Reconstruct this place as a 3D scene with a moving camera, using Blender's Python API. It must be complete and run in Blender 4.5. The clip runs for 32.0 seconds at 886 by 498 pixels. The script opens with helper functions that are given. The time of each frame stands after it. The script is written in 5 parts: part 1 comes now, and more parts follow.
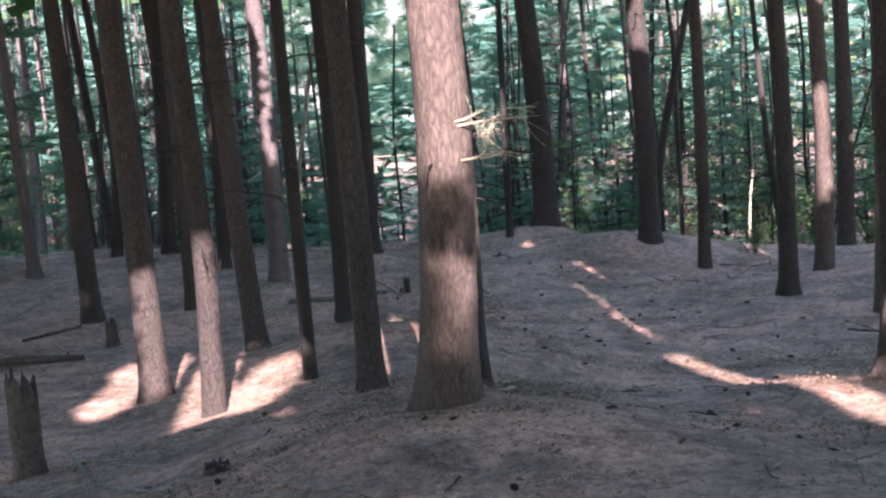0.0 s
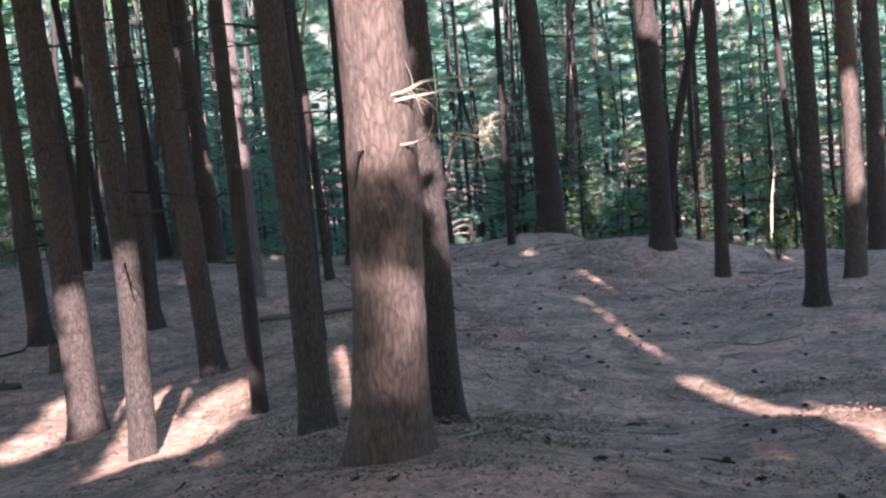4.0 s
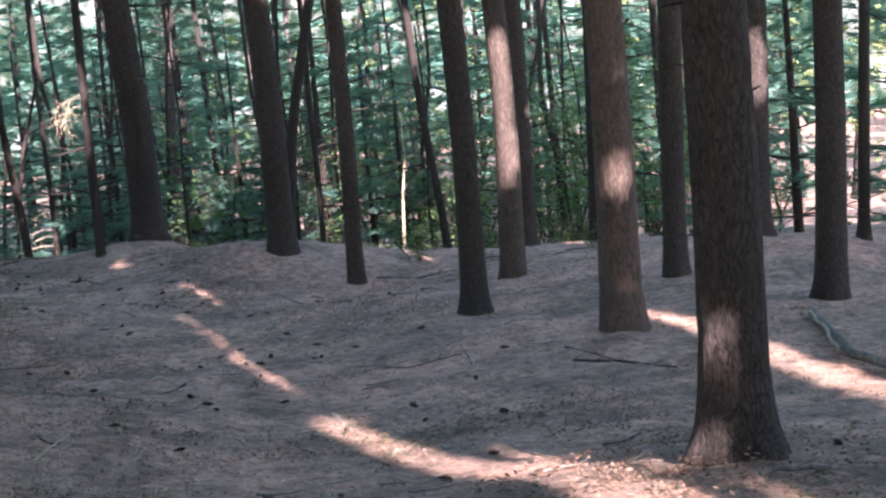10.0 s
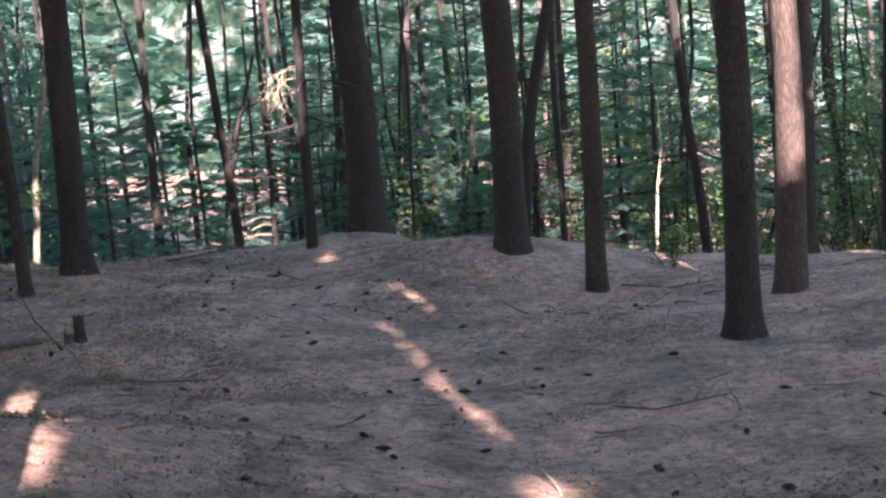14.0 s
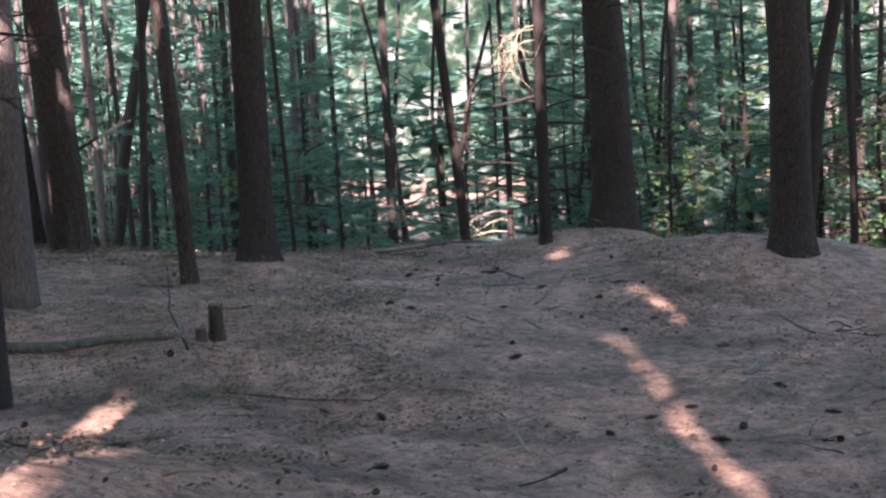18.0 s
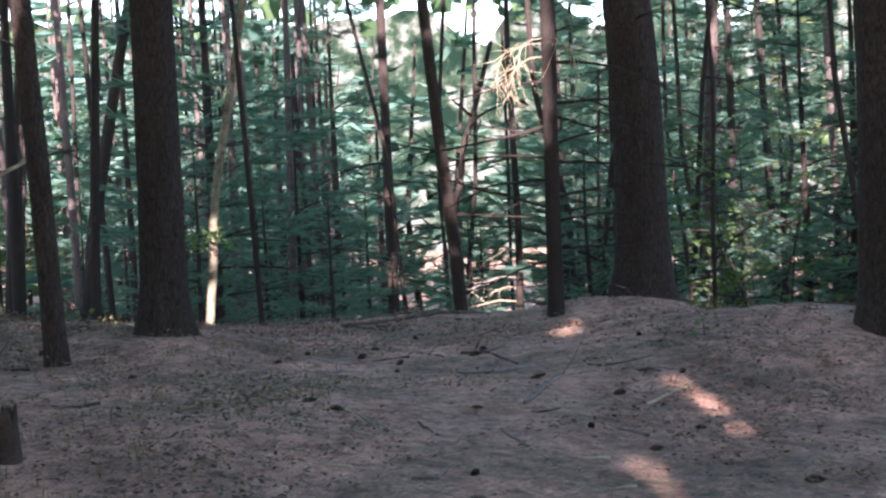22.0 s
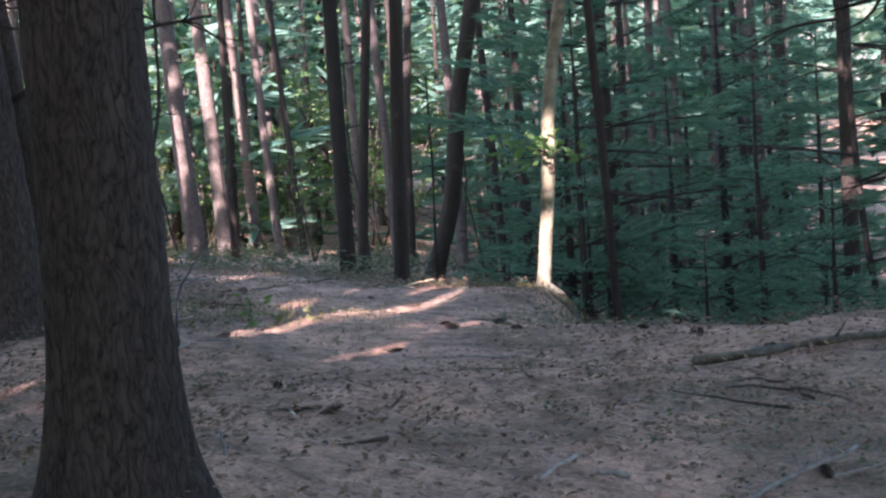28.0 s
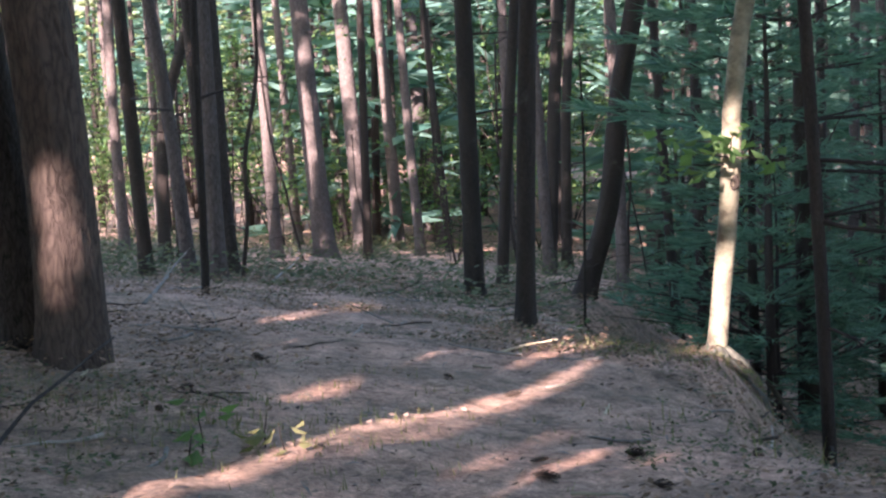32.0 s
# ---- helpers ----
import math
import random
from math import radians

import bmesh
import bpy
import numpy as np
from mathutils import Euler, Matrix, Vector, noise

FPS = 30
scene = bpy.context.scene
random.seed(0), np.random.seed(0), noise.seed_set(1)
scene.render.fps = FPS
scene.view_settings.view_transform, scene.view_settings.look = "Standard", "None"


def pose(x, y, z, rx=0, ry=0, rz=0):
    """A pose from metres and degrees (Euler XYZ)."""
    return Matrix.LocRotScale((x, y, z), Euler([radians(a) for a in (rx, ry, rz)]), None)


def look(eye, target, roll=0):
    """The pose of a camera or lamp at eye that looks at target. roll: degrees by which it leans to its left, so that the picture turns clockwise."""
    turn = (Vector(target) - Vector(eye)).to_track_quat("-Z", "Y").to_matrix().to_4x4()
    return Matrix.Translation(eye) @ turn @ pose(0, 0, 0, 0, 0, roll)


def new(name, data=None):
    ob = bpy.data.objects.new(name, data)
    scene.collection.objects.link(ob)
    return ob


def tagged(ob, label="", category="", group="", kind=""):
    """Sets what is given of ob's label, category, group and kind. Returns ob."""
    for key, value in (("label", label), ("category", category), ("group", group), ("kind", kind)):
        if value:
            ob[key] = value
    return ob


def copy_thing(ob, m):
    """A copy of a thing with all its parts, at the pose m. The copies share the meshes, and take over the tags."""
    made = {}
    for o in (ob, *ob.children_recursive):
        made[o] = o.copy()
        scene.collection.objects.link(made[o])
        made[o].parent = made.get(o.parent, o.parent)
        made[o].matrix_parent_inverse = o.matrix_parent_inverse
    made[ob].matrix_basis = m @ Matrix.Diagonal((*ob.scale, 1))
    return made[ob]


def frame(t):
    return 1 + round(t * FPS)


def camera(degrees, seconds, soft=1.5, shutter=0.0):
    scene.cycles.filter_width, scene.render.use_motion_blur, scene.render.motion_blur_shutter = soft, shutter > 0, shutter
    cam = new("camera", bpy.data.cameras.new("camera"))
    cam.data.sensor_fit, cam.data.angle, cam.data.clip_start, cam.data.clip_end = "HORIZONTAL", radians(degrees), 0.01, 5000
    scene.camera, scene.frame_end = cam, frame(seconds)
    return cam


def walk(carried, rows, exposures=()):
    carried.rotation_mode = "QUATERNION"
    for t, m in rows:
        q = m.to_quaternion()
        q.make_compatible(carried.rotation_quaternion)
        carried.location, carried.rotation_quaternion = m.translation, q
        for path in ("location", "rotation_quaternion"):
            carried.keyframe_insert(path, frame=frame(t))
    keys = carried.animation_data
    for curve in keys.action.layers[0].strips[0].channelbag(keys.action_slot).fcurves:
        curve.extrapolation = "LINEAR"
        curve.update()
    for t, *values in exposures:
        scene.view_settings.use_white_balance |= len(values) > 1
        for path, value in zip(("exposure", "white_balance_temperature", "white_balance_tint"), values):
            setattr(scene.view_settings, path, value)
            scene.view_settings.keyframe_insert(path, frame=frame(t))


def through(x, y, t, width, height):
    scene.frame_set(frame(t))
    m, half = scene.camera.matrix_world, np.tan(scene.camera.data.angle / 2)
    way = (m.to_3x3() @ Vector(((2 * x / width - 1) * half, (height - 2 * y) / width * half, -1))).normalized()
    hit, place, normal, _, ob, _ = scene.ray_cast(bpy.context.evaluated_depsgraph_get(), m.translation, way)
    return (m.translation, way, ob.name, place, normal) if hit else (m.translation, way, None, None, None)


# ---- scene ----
# ---- camera ----
cam = camera(33.27, 32.0, soft=2.4)
PATH = [
    (0.0, 1.133, -1.317, 4.649, 82.57, 4.16, 1.04),
    (0.5, 1.276, -0.969, 4.592, 82.35, 5.47, 0.71),
    (1.0, 1.363, -0.606, 4.535, 82.41, 4.48, -3.61),
    (1.5, 1.530, -0.217, 4.491, 83.18, 4.21, -2.31),
    (2.0, 1.611, 0.119, 4.444, 83.04, 4.85, -0.78),
    (2.5, 1.634, 0.493, 4.393, 83.06, 4.94, 0.69),
    (4.5, 1.617, 1.894, 4.174, 82.97, 4.92, 1.76),
    (5.0, 1.667, 2.340, 4.096, 82.89, 4.14, 1.01),
    (5.5, 1.667, 2.720, 4.028, 82.66, 4.15, -0.33),
    (6.0, 1.720, 3.175, 3.969, 82.79, 5.73, -0.98),
    (6.5, 1.736, 3.616, 3.906, 83.19, 3.85, -2.56),
    (7.0, 1.731, 4.115, 3.840, 82.72, 4.78, -4.57),
    (7.5, 1.816, 4.527, 3.772, 82.58, 4.31, -5.67),
    (8.0, 1.849, 5.008, 3.676, 82.86, 6.39, -9.64),
    (8.5, 1.986, 5.420, 3.605, 83.00, 6.06, -11.92),
    (9.0, 1.982, 5.791, 3.526, 82.83, 6.78, -15.39),
    (9.5, 2.079, 6.168, 3.445, 82.42, 6.59, -14.29),
    (10.0, 2.096, 6.624, 3.386, 82.31, 5.09, -13.17),
    (10.5, 2.231, 7.057, 3.292, 83.09, 6.44, -11.29),
    (11.0, 2.293, 7.558, 3.218, 84.16, 4.10, -10.63),
    (11.5, 2.417, 8.077, 3.167, 84.64, 5.30, -7.67),
    (12.0, 2.517, 8.500, 3.123, 84.34, 5.56, -8.89),
    (12.5, 2.630, 8.898, 3.065, 83.84, 5.36, -8.23),
    (13.0, 2.711, 9.321, 3.005, 83.40, 4.60, -7.44),
    (13.5, 2.735, 9.835, 2.948, 83.20, 5.18, -5.57),
    (14.0, 2.850, 10.371, 2.884, 83.10, 4.27, -3.20),
    (14.5, 2.881, 10.872, 2.796, 83.08, 5.68, -2.65),
    (16.5, 3.026, 12.914, 2.362, 85.33, 3.23, 2.10),
    (17.0, 3.055, 13.432, 2.265, 84.45, 4.37, 4.43),
    (17.5, 3.055, 13.960, 2.198, 83.95, 4.17, 5.37),
    (18.0, 3.107, 14.461, 2.130, 84.36, 3.15, 7.20),
    (18.5, 3.138, 14.941, 2.062, 84.17, 3.98, 7.22),
    (19.0, 3.202, 15.429, 2.002, 84.10, 3.18, 8.44),
    (19.5, 3.152, 15.939, 1.974, 84.55, 1.62, 9.66),
    (20.0, 3.063, 16.437, 1.916, 84.74, 4.26, 9.69),
    (20.5, 3.083, 17.029, 1.846, 86.17, 2.23, 10.09),
    (21.0, 3.065, 17.655, 1.756, 86.08, 4.15, 6.80),
    (21.5, 3.109, 18.324, 1.701, 86.70, 4.61, 7.79),
    (22.0, 3.069, 18.991, 1.651, 87.25, 2.78, 8.47),
    (22.5, 3.134, 19.713, 1.600, 86.87, 1.02, 9.26),
    (23.0, 3.027, 20.445, 1.554, 87.02, 0.33, 10.84),
    (23.5, 2.886, 21.216, 1.538, 85.84, 2.86, 11.38),
    (24.0, 2.771, 22.101, 1.532, 85.94, 2.37, 14.48),
    (24.5, 2.625, 22.863, 1.518, 84.64, 4.31, 14.81),
    (26.5, 2.345, 25.751, 1.666, 83.02, -1.06, 20.25),
    (27.0, 2.217, 26.464, 1.690, 83.38, 0.91, 20.97),
    (27.5, 2.061, 27.164, 1.720, 82.58, 1.25, 23.15),
    (28.0, 1.851, 27.845, 1.744, 83.05, 4.27, 26.62),
    (28.5, 1.699, 28.524, 1.744, 85.97, 2.18, 30.67),
    (29.0, 1.447, 29.120, 1.732, 85.05, 2.10, 35.01),
    (29.5, 1.236, 29.650, 1.705, 84.78, 3.28, 36.74),
    (30.0, 1.005, 30.170, 1.680, 83.69, 1.25, 37.49),
    (30.5, 0.751, 30.640, 1.673, 82.87, 1.99, 36.15),
    (31.0, 0.542, 31.135, 1.655, 82.84, 1.40, 35.85),
    (31.5, 0.259, 31.639, 1.605, 82.23, 0.30, 35.51),
    (32.0, 0.026, 32.143, 1.579, 82.86, 3.01, 33.51),
]
EXPOSURES = [(0, 2.9, 5900, 10), (6, 2.85, 5950, 9), (9, 2.88, 5950, 9), (13, 2.92, 6200, 10), (19, 2.9, 6400, 14), (22, 2.82, 6350, 14), (24, 2.88, 6350, 14), (28, 3.08, 6350, 13), (32, 3.0, 6500, 11)]
walk(cam, [(t, pose(x, y, z, rx, ry, rz)) for t, x, y, z, rx, ry, rz in PATH], EXPOSURES)

# ---- light: a low sun behind the walker, a clear sky ----
SUN_EL = radians(27)
SUN_TO = Vector((-0.13, 1.0, 0)).normalized() * math.cos(SUN_EL) + Vector((0, 0, -math.sin(SUN_EL)))
world = bpy.data.worlds.new("sky")
scene.world = world
world.use_nodes = True
wn = world.node_tree
sky = wn.nodes.new("ShaderNodeTexSky")
sky.sky_type, sky.sun_disc = "NISHITA", False
sky.sun_elevation, sky.sun_rotation = SUN_EL, math.pi - 0.13
wn.links.new(sky.outputs[0], wn.nodes["Background"].inputs[0])
wn.nodes["Background"].inputs[1].default_value = 0.125
sun_data = bpy.data.lights.new("sun", "SUN")
sun_data.energy, sun_data.angle, sun_data.color = 5.0, radians(0.53), (1.0, 0.80, 0.79)
sun = new("sun", sun_data)
sun.matrix_world = look(Vector((0, 0, 40)) - SUN_TO * 60, Vector((0, 0, 40)))


# ---- materials ----
def material(name, rough=0.9):
    m = bpy.data.materials.new(name)
    m.use_nodes = True
    t = m.node_tree
    b = t.nodes["Principled BSDF"]
    b.inputs["Roughness"].default_value = rough
    b.inputs["Specular IOR Level"].default_value = 0.25
    return m, t, b


def node(t, kind, **values):
    n = t.nodes.new("ShaderNode" + kind)
    for key, value in values.items():
        n.inputs[key].default_value = value
    return n


def ramp(t, source, stops):
    n = t.nodes.new("ShaderNodeValToRGB")
    e = n.color_ramp.elements
    while len(e) < len(stops):
        e.new(0.5)
    for el, (at, colour) in zip(e, stops):
        el.position, el.color = at, (*colour, 1)
    t.links.new(source, n.inputs[0])
    return n.outputs[0]


def mix(t, factor, a, b, kind="MIX"):
    n = t.nodes.new("ShaderNodeMix")
    n.data_type, n.blend_type = "RGBA", kind
    for socket, value in ((n.inputs[0], factor), (n.inputs[6], a), (n.inputs[7], b)):
        if isinstance(value, (int, float)):
            socket.default_value = value
        elif isinstance(value, tuple):
            socket.default_value = (*value, 1)
        else:
            t.links.new(value, socket)
    return n.outputs[2]


def coords(t, scale=(1, 1, 1), kind="Object"):
    c = t.nodes.new("ShaderNodeTexCoord")
    m = node(t, "Mapping", Scale=scale)
    t.links.new(c.outputs[kind], m.inputs[0])
    return m.outputs[0]


def noise_at(t, where, scale, detail=4, rough=0.6):
    n = node(t, "TexNoise", Scale=scale, Detail=detail, Roughness=rough)
    t.links.new(where, n.inputs["Vector"])
    return n.outputs["Fac"]


def bump(t, b, height, strength, distance):
    n = node(t, "Bump", Strength=strength, Distance=distance)
    t.links.new(height, n.inputs["Height"])
    t.links.new(n.outputs[0], b.inputs["Normal"])


def bark(name, plate, furrow, lichen, grain=1.0, relief=0.02):
    """Bark with long upright ridges, dark furrows, fine fibres and blotches of lichen."""
    m, t, b = material(name, 0.95)
    info = t.nodes.new("ShaderNodeObjectInfo")
    where = coords(t, (1, 1, 0.31))
    warp = node(t, "TexNoise", Scale=11 * grain, Detail=3, Roughness=0.6)
    t.links.new(where, warp.inputs["Vector"])
    off = mix(t, 0.13, where, warp.outputs["Color"], "ADD")
    v = node(t, "TexVoronoi", Scale=30 * grain, Randomness=1.0)
    v.feature = "DISTANCE_TO_EDGE"
    t.links.new(off, v.inputs["Vector"])
    ridge = noise_at(t, off, 58 * grain, 6, 0.72)
    flake = node(t, "TexVoronoi", Scale=62 * grain, Randomness=1.0)
    flake.feature = "DISTANCE_TO_EDGE"
    t.links.new(mix(t, 0.16, where, warp.outputs["Color"], "ADD"), flake.inputs["Vector"])
    h = mix(t, 0.4, mix(t, 0.25, v.outputs["Distance"], flake.outputs["Distance"]), ridge)
    crack = ramp(t, h, [(0.17, (0, 0, 0)), (0.26, (0.55, 0.55, 0.55)), (0.37, (1, 1, 1))])
    fine = noise_at(t, coords(t, (1, 1, 0.2)), 120, 5, 0.75)
    tone = mix(t, fine, tuple(0.78 * c for c in plate), tuple(min(1, 1.2 * c) for c in plate))
    c = mix(t, crack, furrow, tone)
    big = noise_at(t, coords(t, (1, 1, 0.6)), 1.7, 5, 0.6)
    c = mix(t, 0.8, c, ramp(t, big, [(0.3, (0.78, 0.77, 0.77)), (0.7, (1.14, 1.13, 1.12))]), "MULTIPLY")
    patch = ramp(t, noise_at(t, coords(t), 4.1, 6, 0.7), [(0.6, (0, 0, 0)), (0.78, (0.35, 0.35, 0.35))])
    c = mix(t, patch, c, lichen)
    shade = ramp(t, info.outputs["Random"], [(0, (0.8, 0.8, 0.8)), (1, (1.12, 1.07, 1.02))])
    c = mix(t, 1.0, c, shade, "MULTIPLY")
    t.links.new(c, b.inputs["Base Color"])
    bump(t, b, mix(t, 0.35, crack, fine), 0.8, relief)
    return m


# tan bark, partly its own tone, partly lightened for the sunlit trunks
BARK_TAN_LIT = bark("tan_pine_bark_lit", (0.118, 0.088, 0.074), (0.05, 0.037, 0.032), (0.17, 0.16, 0.145), 0.7)
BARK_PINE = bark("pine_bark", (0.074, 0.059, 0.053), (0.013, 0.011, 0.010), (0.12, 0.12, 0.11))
BARK_RED = bark("red_pine_bark", (0.135, 0.112, 0.108), (0.055, 0.044, 0.042), (0.24, 0.22, 0.22), 0.8, 0.012)
BARK_SLIM = bark("smooth_dark_bark", (0.05, 0.041, 0.037), (0.02, 0.016, 0.015), (0.16, 0.16, 0.14), 1.6, 0.006)


def birch_bark():
    m, t, b = material("pale_grey_bark", 0.85)
    where = coords(t, (1, 1, 1.3))
    band = ramp(t, noise_at(t, where, 5, 6, 0.7), [(0.35, (0.10, 0.085, 0.06)), (0.55, (0.25, 0.22, 0.155)), (0.8, (0.36, 0.33, 0.25))])
    scar = ramp(t, noise_at(t, coords(t, (1, 1, 1.4)), 6.5, 3), [(0.58, (0, 0, 0)), (0.68, (1, 1, 1))])
    t.links.new(mix(t, scar, band, (0.09, 0.07, 0.05)), b.inputs["Base Color"])
    bump(t, b, noise_at(t, where, 30, 4), 0.4, 0.005)
    return m


BARK_PALE = birch_bark()


def mossy_soil():
    m, t, b = material("mossy_soil", 1.0)
    where = coords(t)
    c = ramp(t, noise_at(t, where, 5, 6, 0.75), [(0.35, (0.06, 0.042, 0.03)), (0.5, (0.20, 0.135, 0.10)), (0.58, (0.13, 0.13, 0.05)), (0.75, (0.22, 0.21, 0.09))])
    grain = noise_at(t, where, 60, 5, 0.75)
    t.links.new(mix(t, 0.7, c, ramp(t, grain, [(0.3, (0.4, 0.4, 0.4)), (0.7, (1.4, 1.4, 1.4))]), "MULTIPLY"), b.inputs["Base Color"])
    bump(t, b, mix(t, 0.5, grain, noise_at(t, where, 14, 5, 0.7)), 0.9, 0.05)
    return m


MOSSY_SOIL = mossy_soil()


def needle_floor():
    """Brown needle litter, with moss in places and dark scraps."""
    m, t, b = material("needle_litter", 1.0)
    where = coords(t)
    big = noise_at(t, where, 0.22, 4, 0.6)
    mid = noise_at(t, where, 2.2, 6, 0.72)
    fine = noise_at(t, where, 45, 6, 0.8)
    blot = noise_at(t, where, 0.8, 5, 0.65)
    base = ramp(t, mid, [(0.32, (0.26, 0.172, 0.13)), (0.5, (0.43, 0.284, 0.22)), (0.72, (0.55, 0.37, 0.285))])
    c = mix(t, 0.85, base, ramp(t, fine, [(0.3, (0.3, 0.29, 0.29)), (0.5, (0.94, 0.91, 0.9)), (0.7, (1.7, 1.65, 1.6))]), "MULTIPLY")
    c = mix(t, 0.85, c, ramp(t, blot, [(0.36, (0.5, 0.54, 0.53)), (0.5, (0.95, 0.95, 0.95)), (0.64, (1.3, 1.19, 1.13))]), "MULTIPLY")
    clod = noise_at(t, where, 7.5, 5, 0.7)
    c = mix(t, 0.8, c, ramp(t, clod, [(0.36, (0.42, 0.42, 0.43)), (0.5, (1, 1, 1)), (0.66, (1.25, 1.2, 1.17))]), "MULTIPLY")
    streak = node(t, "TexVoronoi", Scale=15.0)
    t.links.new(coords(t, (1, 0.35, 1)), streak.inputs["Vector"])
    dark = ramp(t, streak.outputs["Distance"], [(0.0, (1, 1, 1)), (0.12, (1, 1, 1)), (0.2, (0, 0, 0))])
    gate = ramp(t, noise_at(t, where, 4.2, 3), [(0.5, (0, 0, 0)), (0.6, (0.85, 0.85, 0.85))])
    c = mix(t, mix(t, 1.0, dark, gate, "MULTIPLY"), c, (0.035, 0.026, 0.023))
    moss = mix(t, 1.0, ramp(t, big, [(0.46, (0, 0, 0)), (0.6, (0.6, 0.6, 0.6))]), ramp(t, noise_at(t, where, 9, 6, 0.75), [(0.42, (0, 0, 0)), (0.62, (1, 1, 1))]), "MULTIPLY")
    c = mix(t, moss, c, (0.075, 0.095, 0.06))
    t.links.new(c, b.inputs["Base Color"])
    crumb = node(t, "TexVoronoi", Scale=26.0)
    t.links.new(where, crumb.inputs["Vector"])
    bits = ramp(t, crumb.outputs["Color"], [(0.0, (0.62, 0.6, 0.6)), (0.5, (1, 1, 1)), (0.85, (1.05, 1.03, 1.02)), (0.93, (1.7, 1.68, 1.65))])
    t.links.new(mix(t, 0.55, c, bits, "MULTIPLY"), b.inputs["Base Color"])
    bump(t, b, mix(t, 0.6, fine, clod), 0.8, 0.045)
    return m


FLOOR = needle_floor()


def foliage(name, dark, light, through=0.35):
    m, t, b = material(name, 0.7)
    b.inputs["Specular IOR Level"].default_value = 0.1
    geo = t.nodes.new("ShaderNodeNewGeometry")
    c = ramp(t, geo.outputs["Random Per Island"], [(0, dark), (1, light)])
    t.links.new(c, b.inputs["Base Color"])
    tr = node(t, "BsdfTranslucent")
    t.links.new(mix(t, 1.0, c, (1.25, 1.3, 0.75), "MULTIPLY"), tr.inputs[0])
    sh = node(t, "MixShader", Fac=through)
    t.links.new(b.outputs[0], sh.inputs[1])
    t.links.new(tr.outputs[0], sh.inputs[2])
    t.links.new(sh.outputs[0], t.nodes["Material Output"].inputs[0])
    return m


NEEDLES = foliage("pine_needles", (0.05, 0.115, 0.095), (0.165, 0.27, 0.225), 0.45)
# leaf colour made paler and yellower to carry sunlight in the far woods
FAR_LEAVES = foliage("far_leaves_lit_tone", (0.13, 0.18, 0.09), (0.33, 0.37, 0.20), 0.45)
LEAVES = foliage("green_leaves", (0.05, 0.105, 0.05), (0.16, 0.245, 0.09), 0.5)
CANOPY = foliage("canopy_needles", (0.04, 0.08, 0.04), (0.08, 0.13, 0.06), 0.2)
GROUND_GREEN = foliage("dull_ground_plants", (0.04, 0.052, 0.026), (0.12, 0.13, 0.07), 0.25)
GROUND_BROWN = foliage("brown_dead_fern", (0.06, 0.04, 0.028), (0.30, 0.19, 0.135), 0.2)
GRASS = foliage("dry_grass", (0.10, 0.11, 0.05), (0.26, 0.24, 0.12), 0.3)


def wood(name, a, b_, rough=0.9):
    m, t, b = material(name, rough)
    c = ramp(t, noise_at(t, coords(t, (1, 1, 1)), 14, 6, 0.7), [(0.3, a), (0.7, b_)])
    info = t.nodes.new("ShaderNodeObjectInfo")
    c = mix(t, 1.0, c, ramp(t, info.outputs["Random"], [(0, (0.7, 0.7, 0.7)), (1, (1.25, 1.22, 1.18))]), "MULTIPLY")
    t.links.new(c, b.inputs["Base Color"])
    bump(t, b, noise_at(t, coords(t), 60, 4), 0.5, 0.004)
    return m


WOOD_GREY = wood("weathered_grey_wood", (0.13, 0.11, 0.10), (0.34, 0.31, 0.28))
WOOD_DARK = wood("dark_rotten_wood", (0.025, 0.02, 0.017), (0.09, 0.07, 0.058))
WOOD_BROWN = wood("brown_dead_wood", (0.06, 0.048, 0.041), (0.15, 0.122, 0.105))
WOOD_MOSSY = wood("mossy_grey_wood", (0.045, 0.045, 0.035), (0.17, 0.165, 0.14))
WOOD_PALE = wood("pale_bare_wood", (0.30, 0.25, 0.17), (0.52, 0.46, 0.34))
NEEDLE_BROWN = wood("fallen_needles", (0.20, 0.12, 0.085), (0.38, 0.25, 0.19))
LITTER = wood("dead_leaf_litter", (0.14, 0.095, 0.075), (0.30, 0.225, 0.185))
CONE = wood("brown_cone_scales", (0.028, 0.02, 0.016), (0.07, 0.05, 0.04))

# ---- the lie of the land ----
RELIEF = [
    [-0.14, -0.25, -0.29, -0.27, -0.28, -0.48, -0.8, -1.11, -1.45, -2.05, -3.01, -4.08],
    [0.98, 0.72, 0.44, 0.16, -0.04, -0.18, -0.3, -0.59, -1.36, -2.18, -3.24, -4.36],
    [2.06, 1.71, 1.23, 0.6, 0.11, 0.05, 0.3, 0.02, -1.33, -2.54, -3.54, -4.59],
    [3.11, 2.71, 2.16, 1.09, 0.07, 0.15, 0.94, 0.23, -1.49, -2.98, -3.9, -4.78],
    [4.17, 3.63, 3.06, 1.61, -0.07, -0.09, 0.51, -1.06, -2.58, -3.38, -4.13, -4.92],
    [5.31, 4.41, 3.36, 1.7, -0.02, -0.11, 0.2, -1.28, -2.65, -3.47, -4.25, -5.04],
    [6.48, 5.02, 3.44, 1.7, 0.03, -0.63, -0.6, -1.55, -2.59, -3.46, -4.31, -5.15],
    [7.63, 5.56, 3.54, 1.72, 0.24, -0.8, -1.43, -1.96, -2.63, -3.45, -4.34, -5.25],
]
GX, GY = -32.0, -16.0
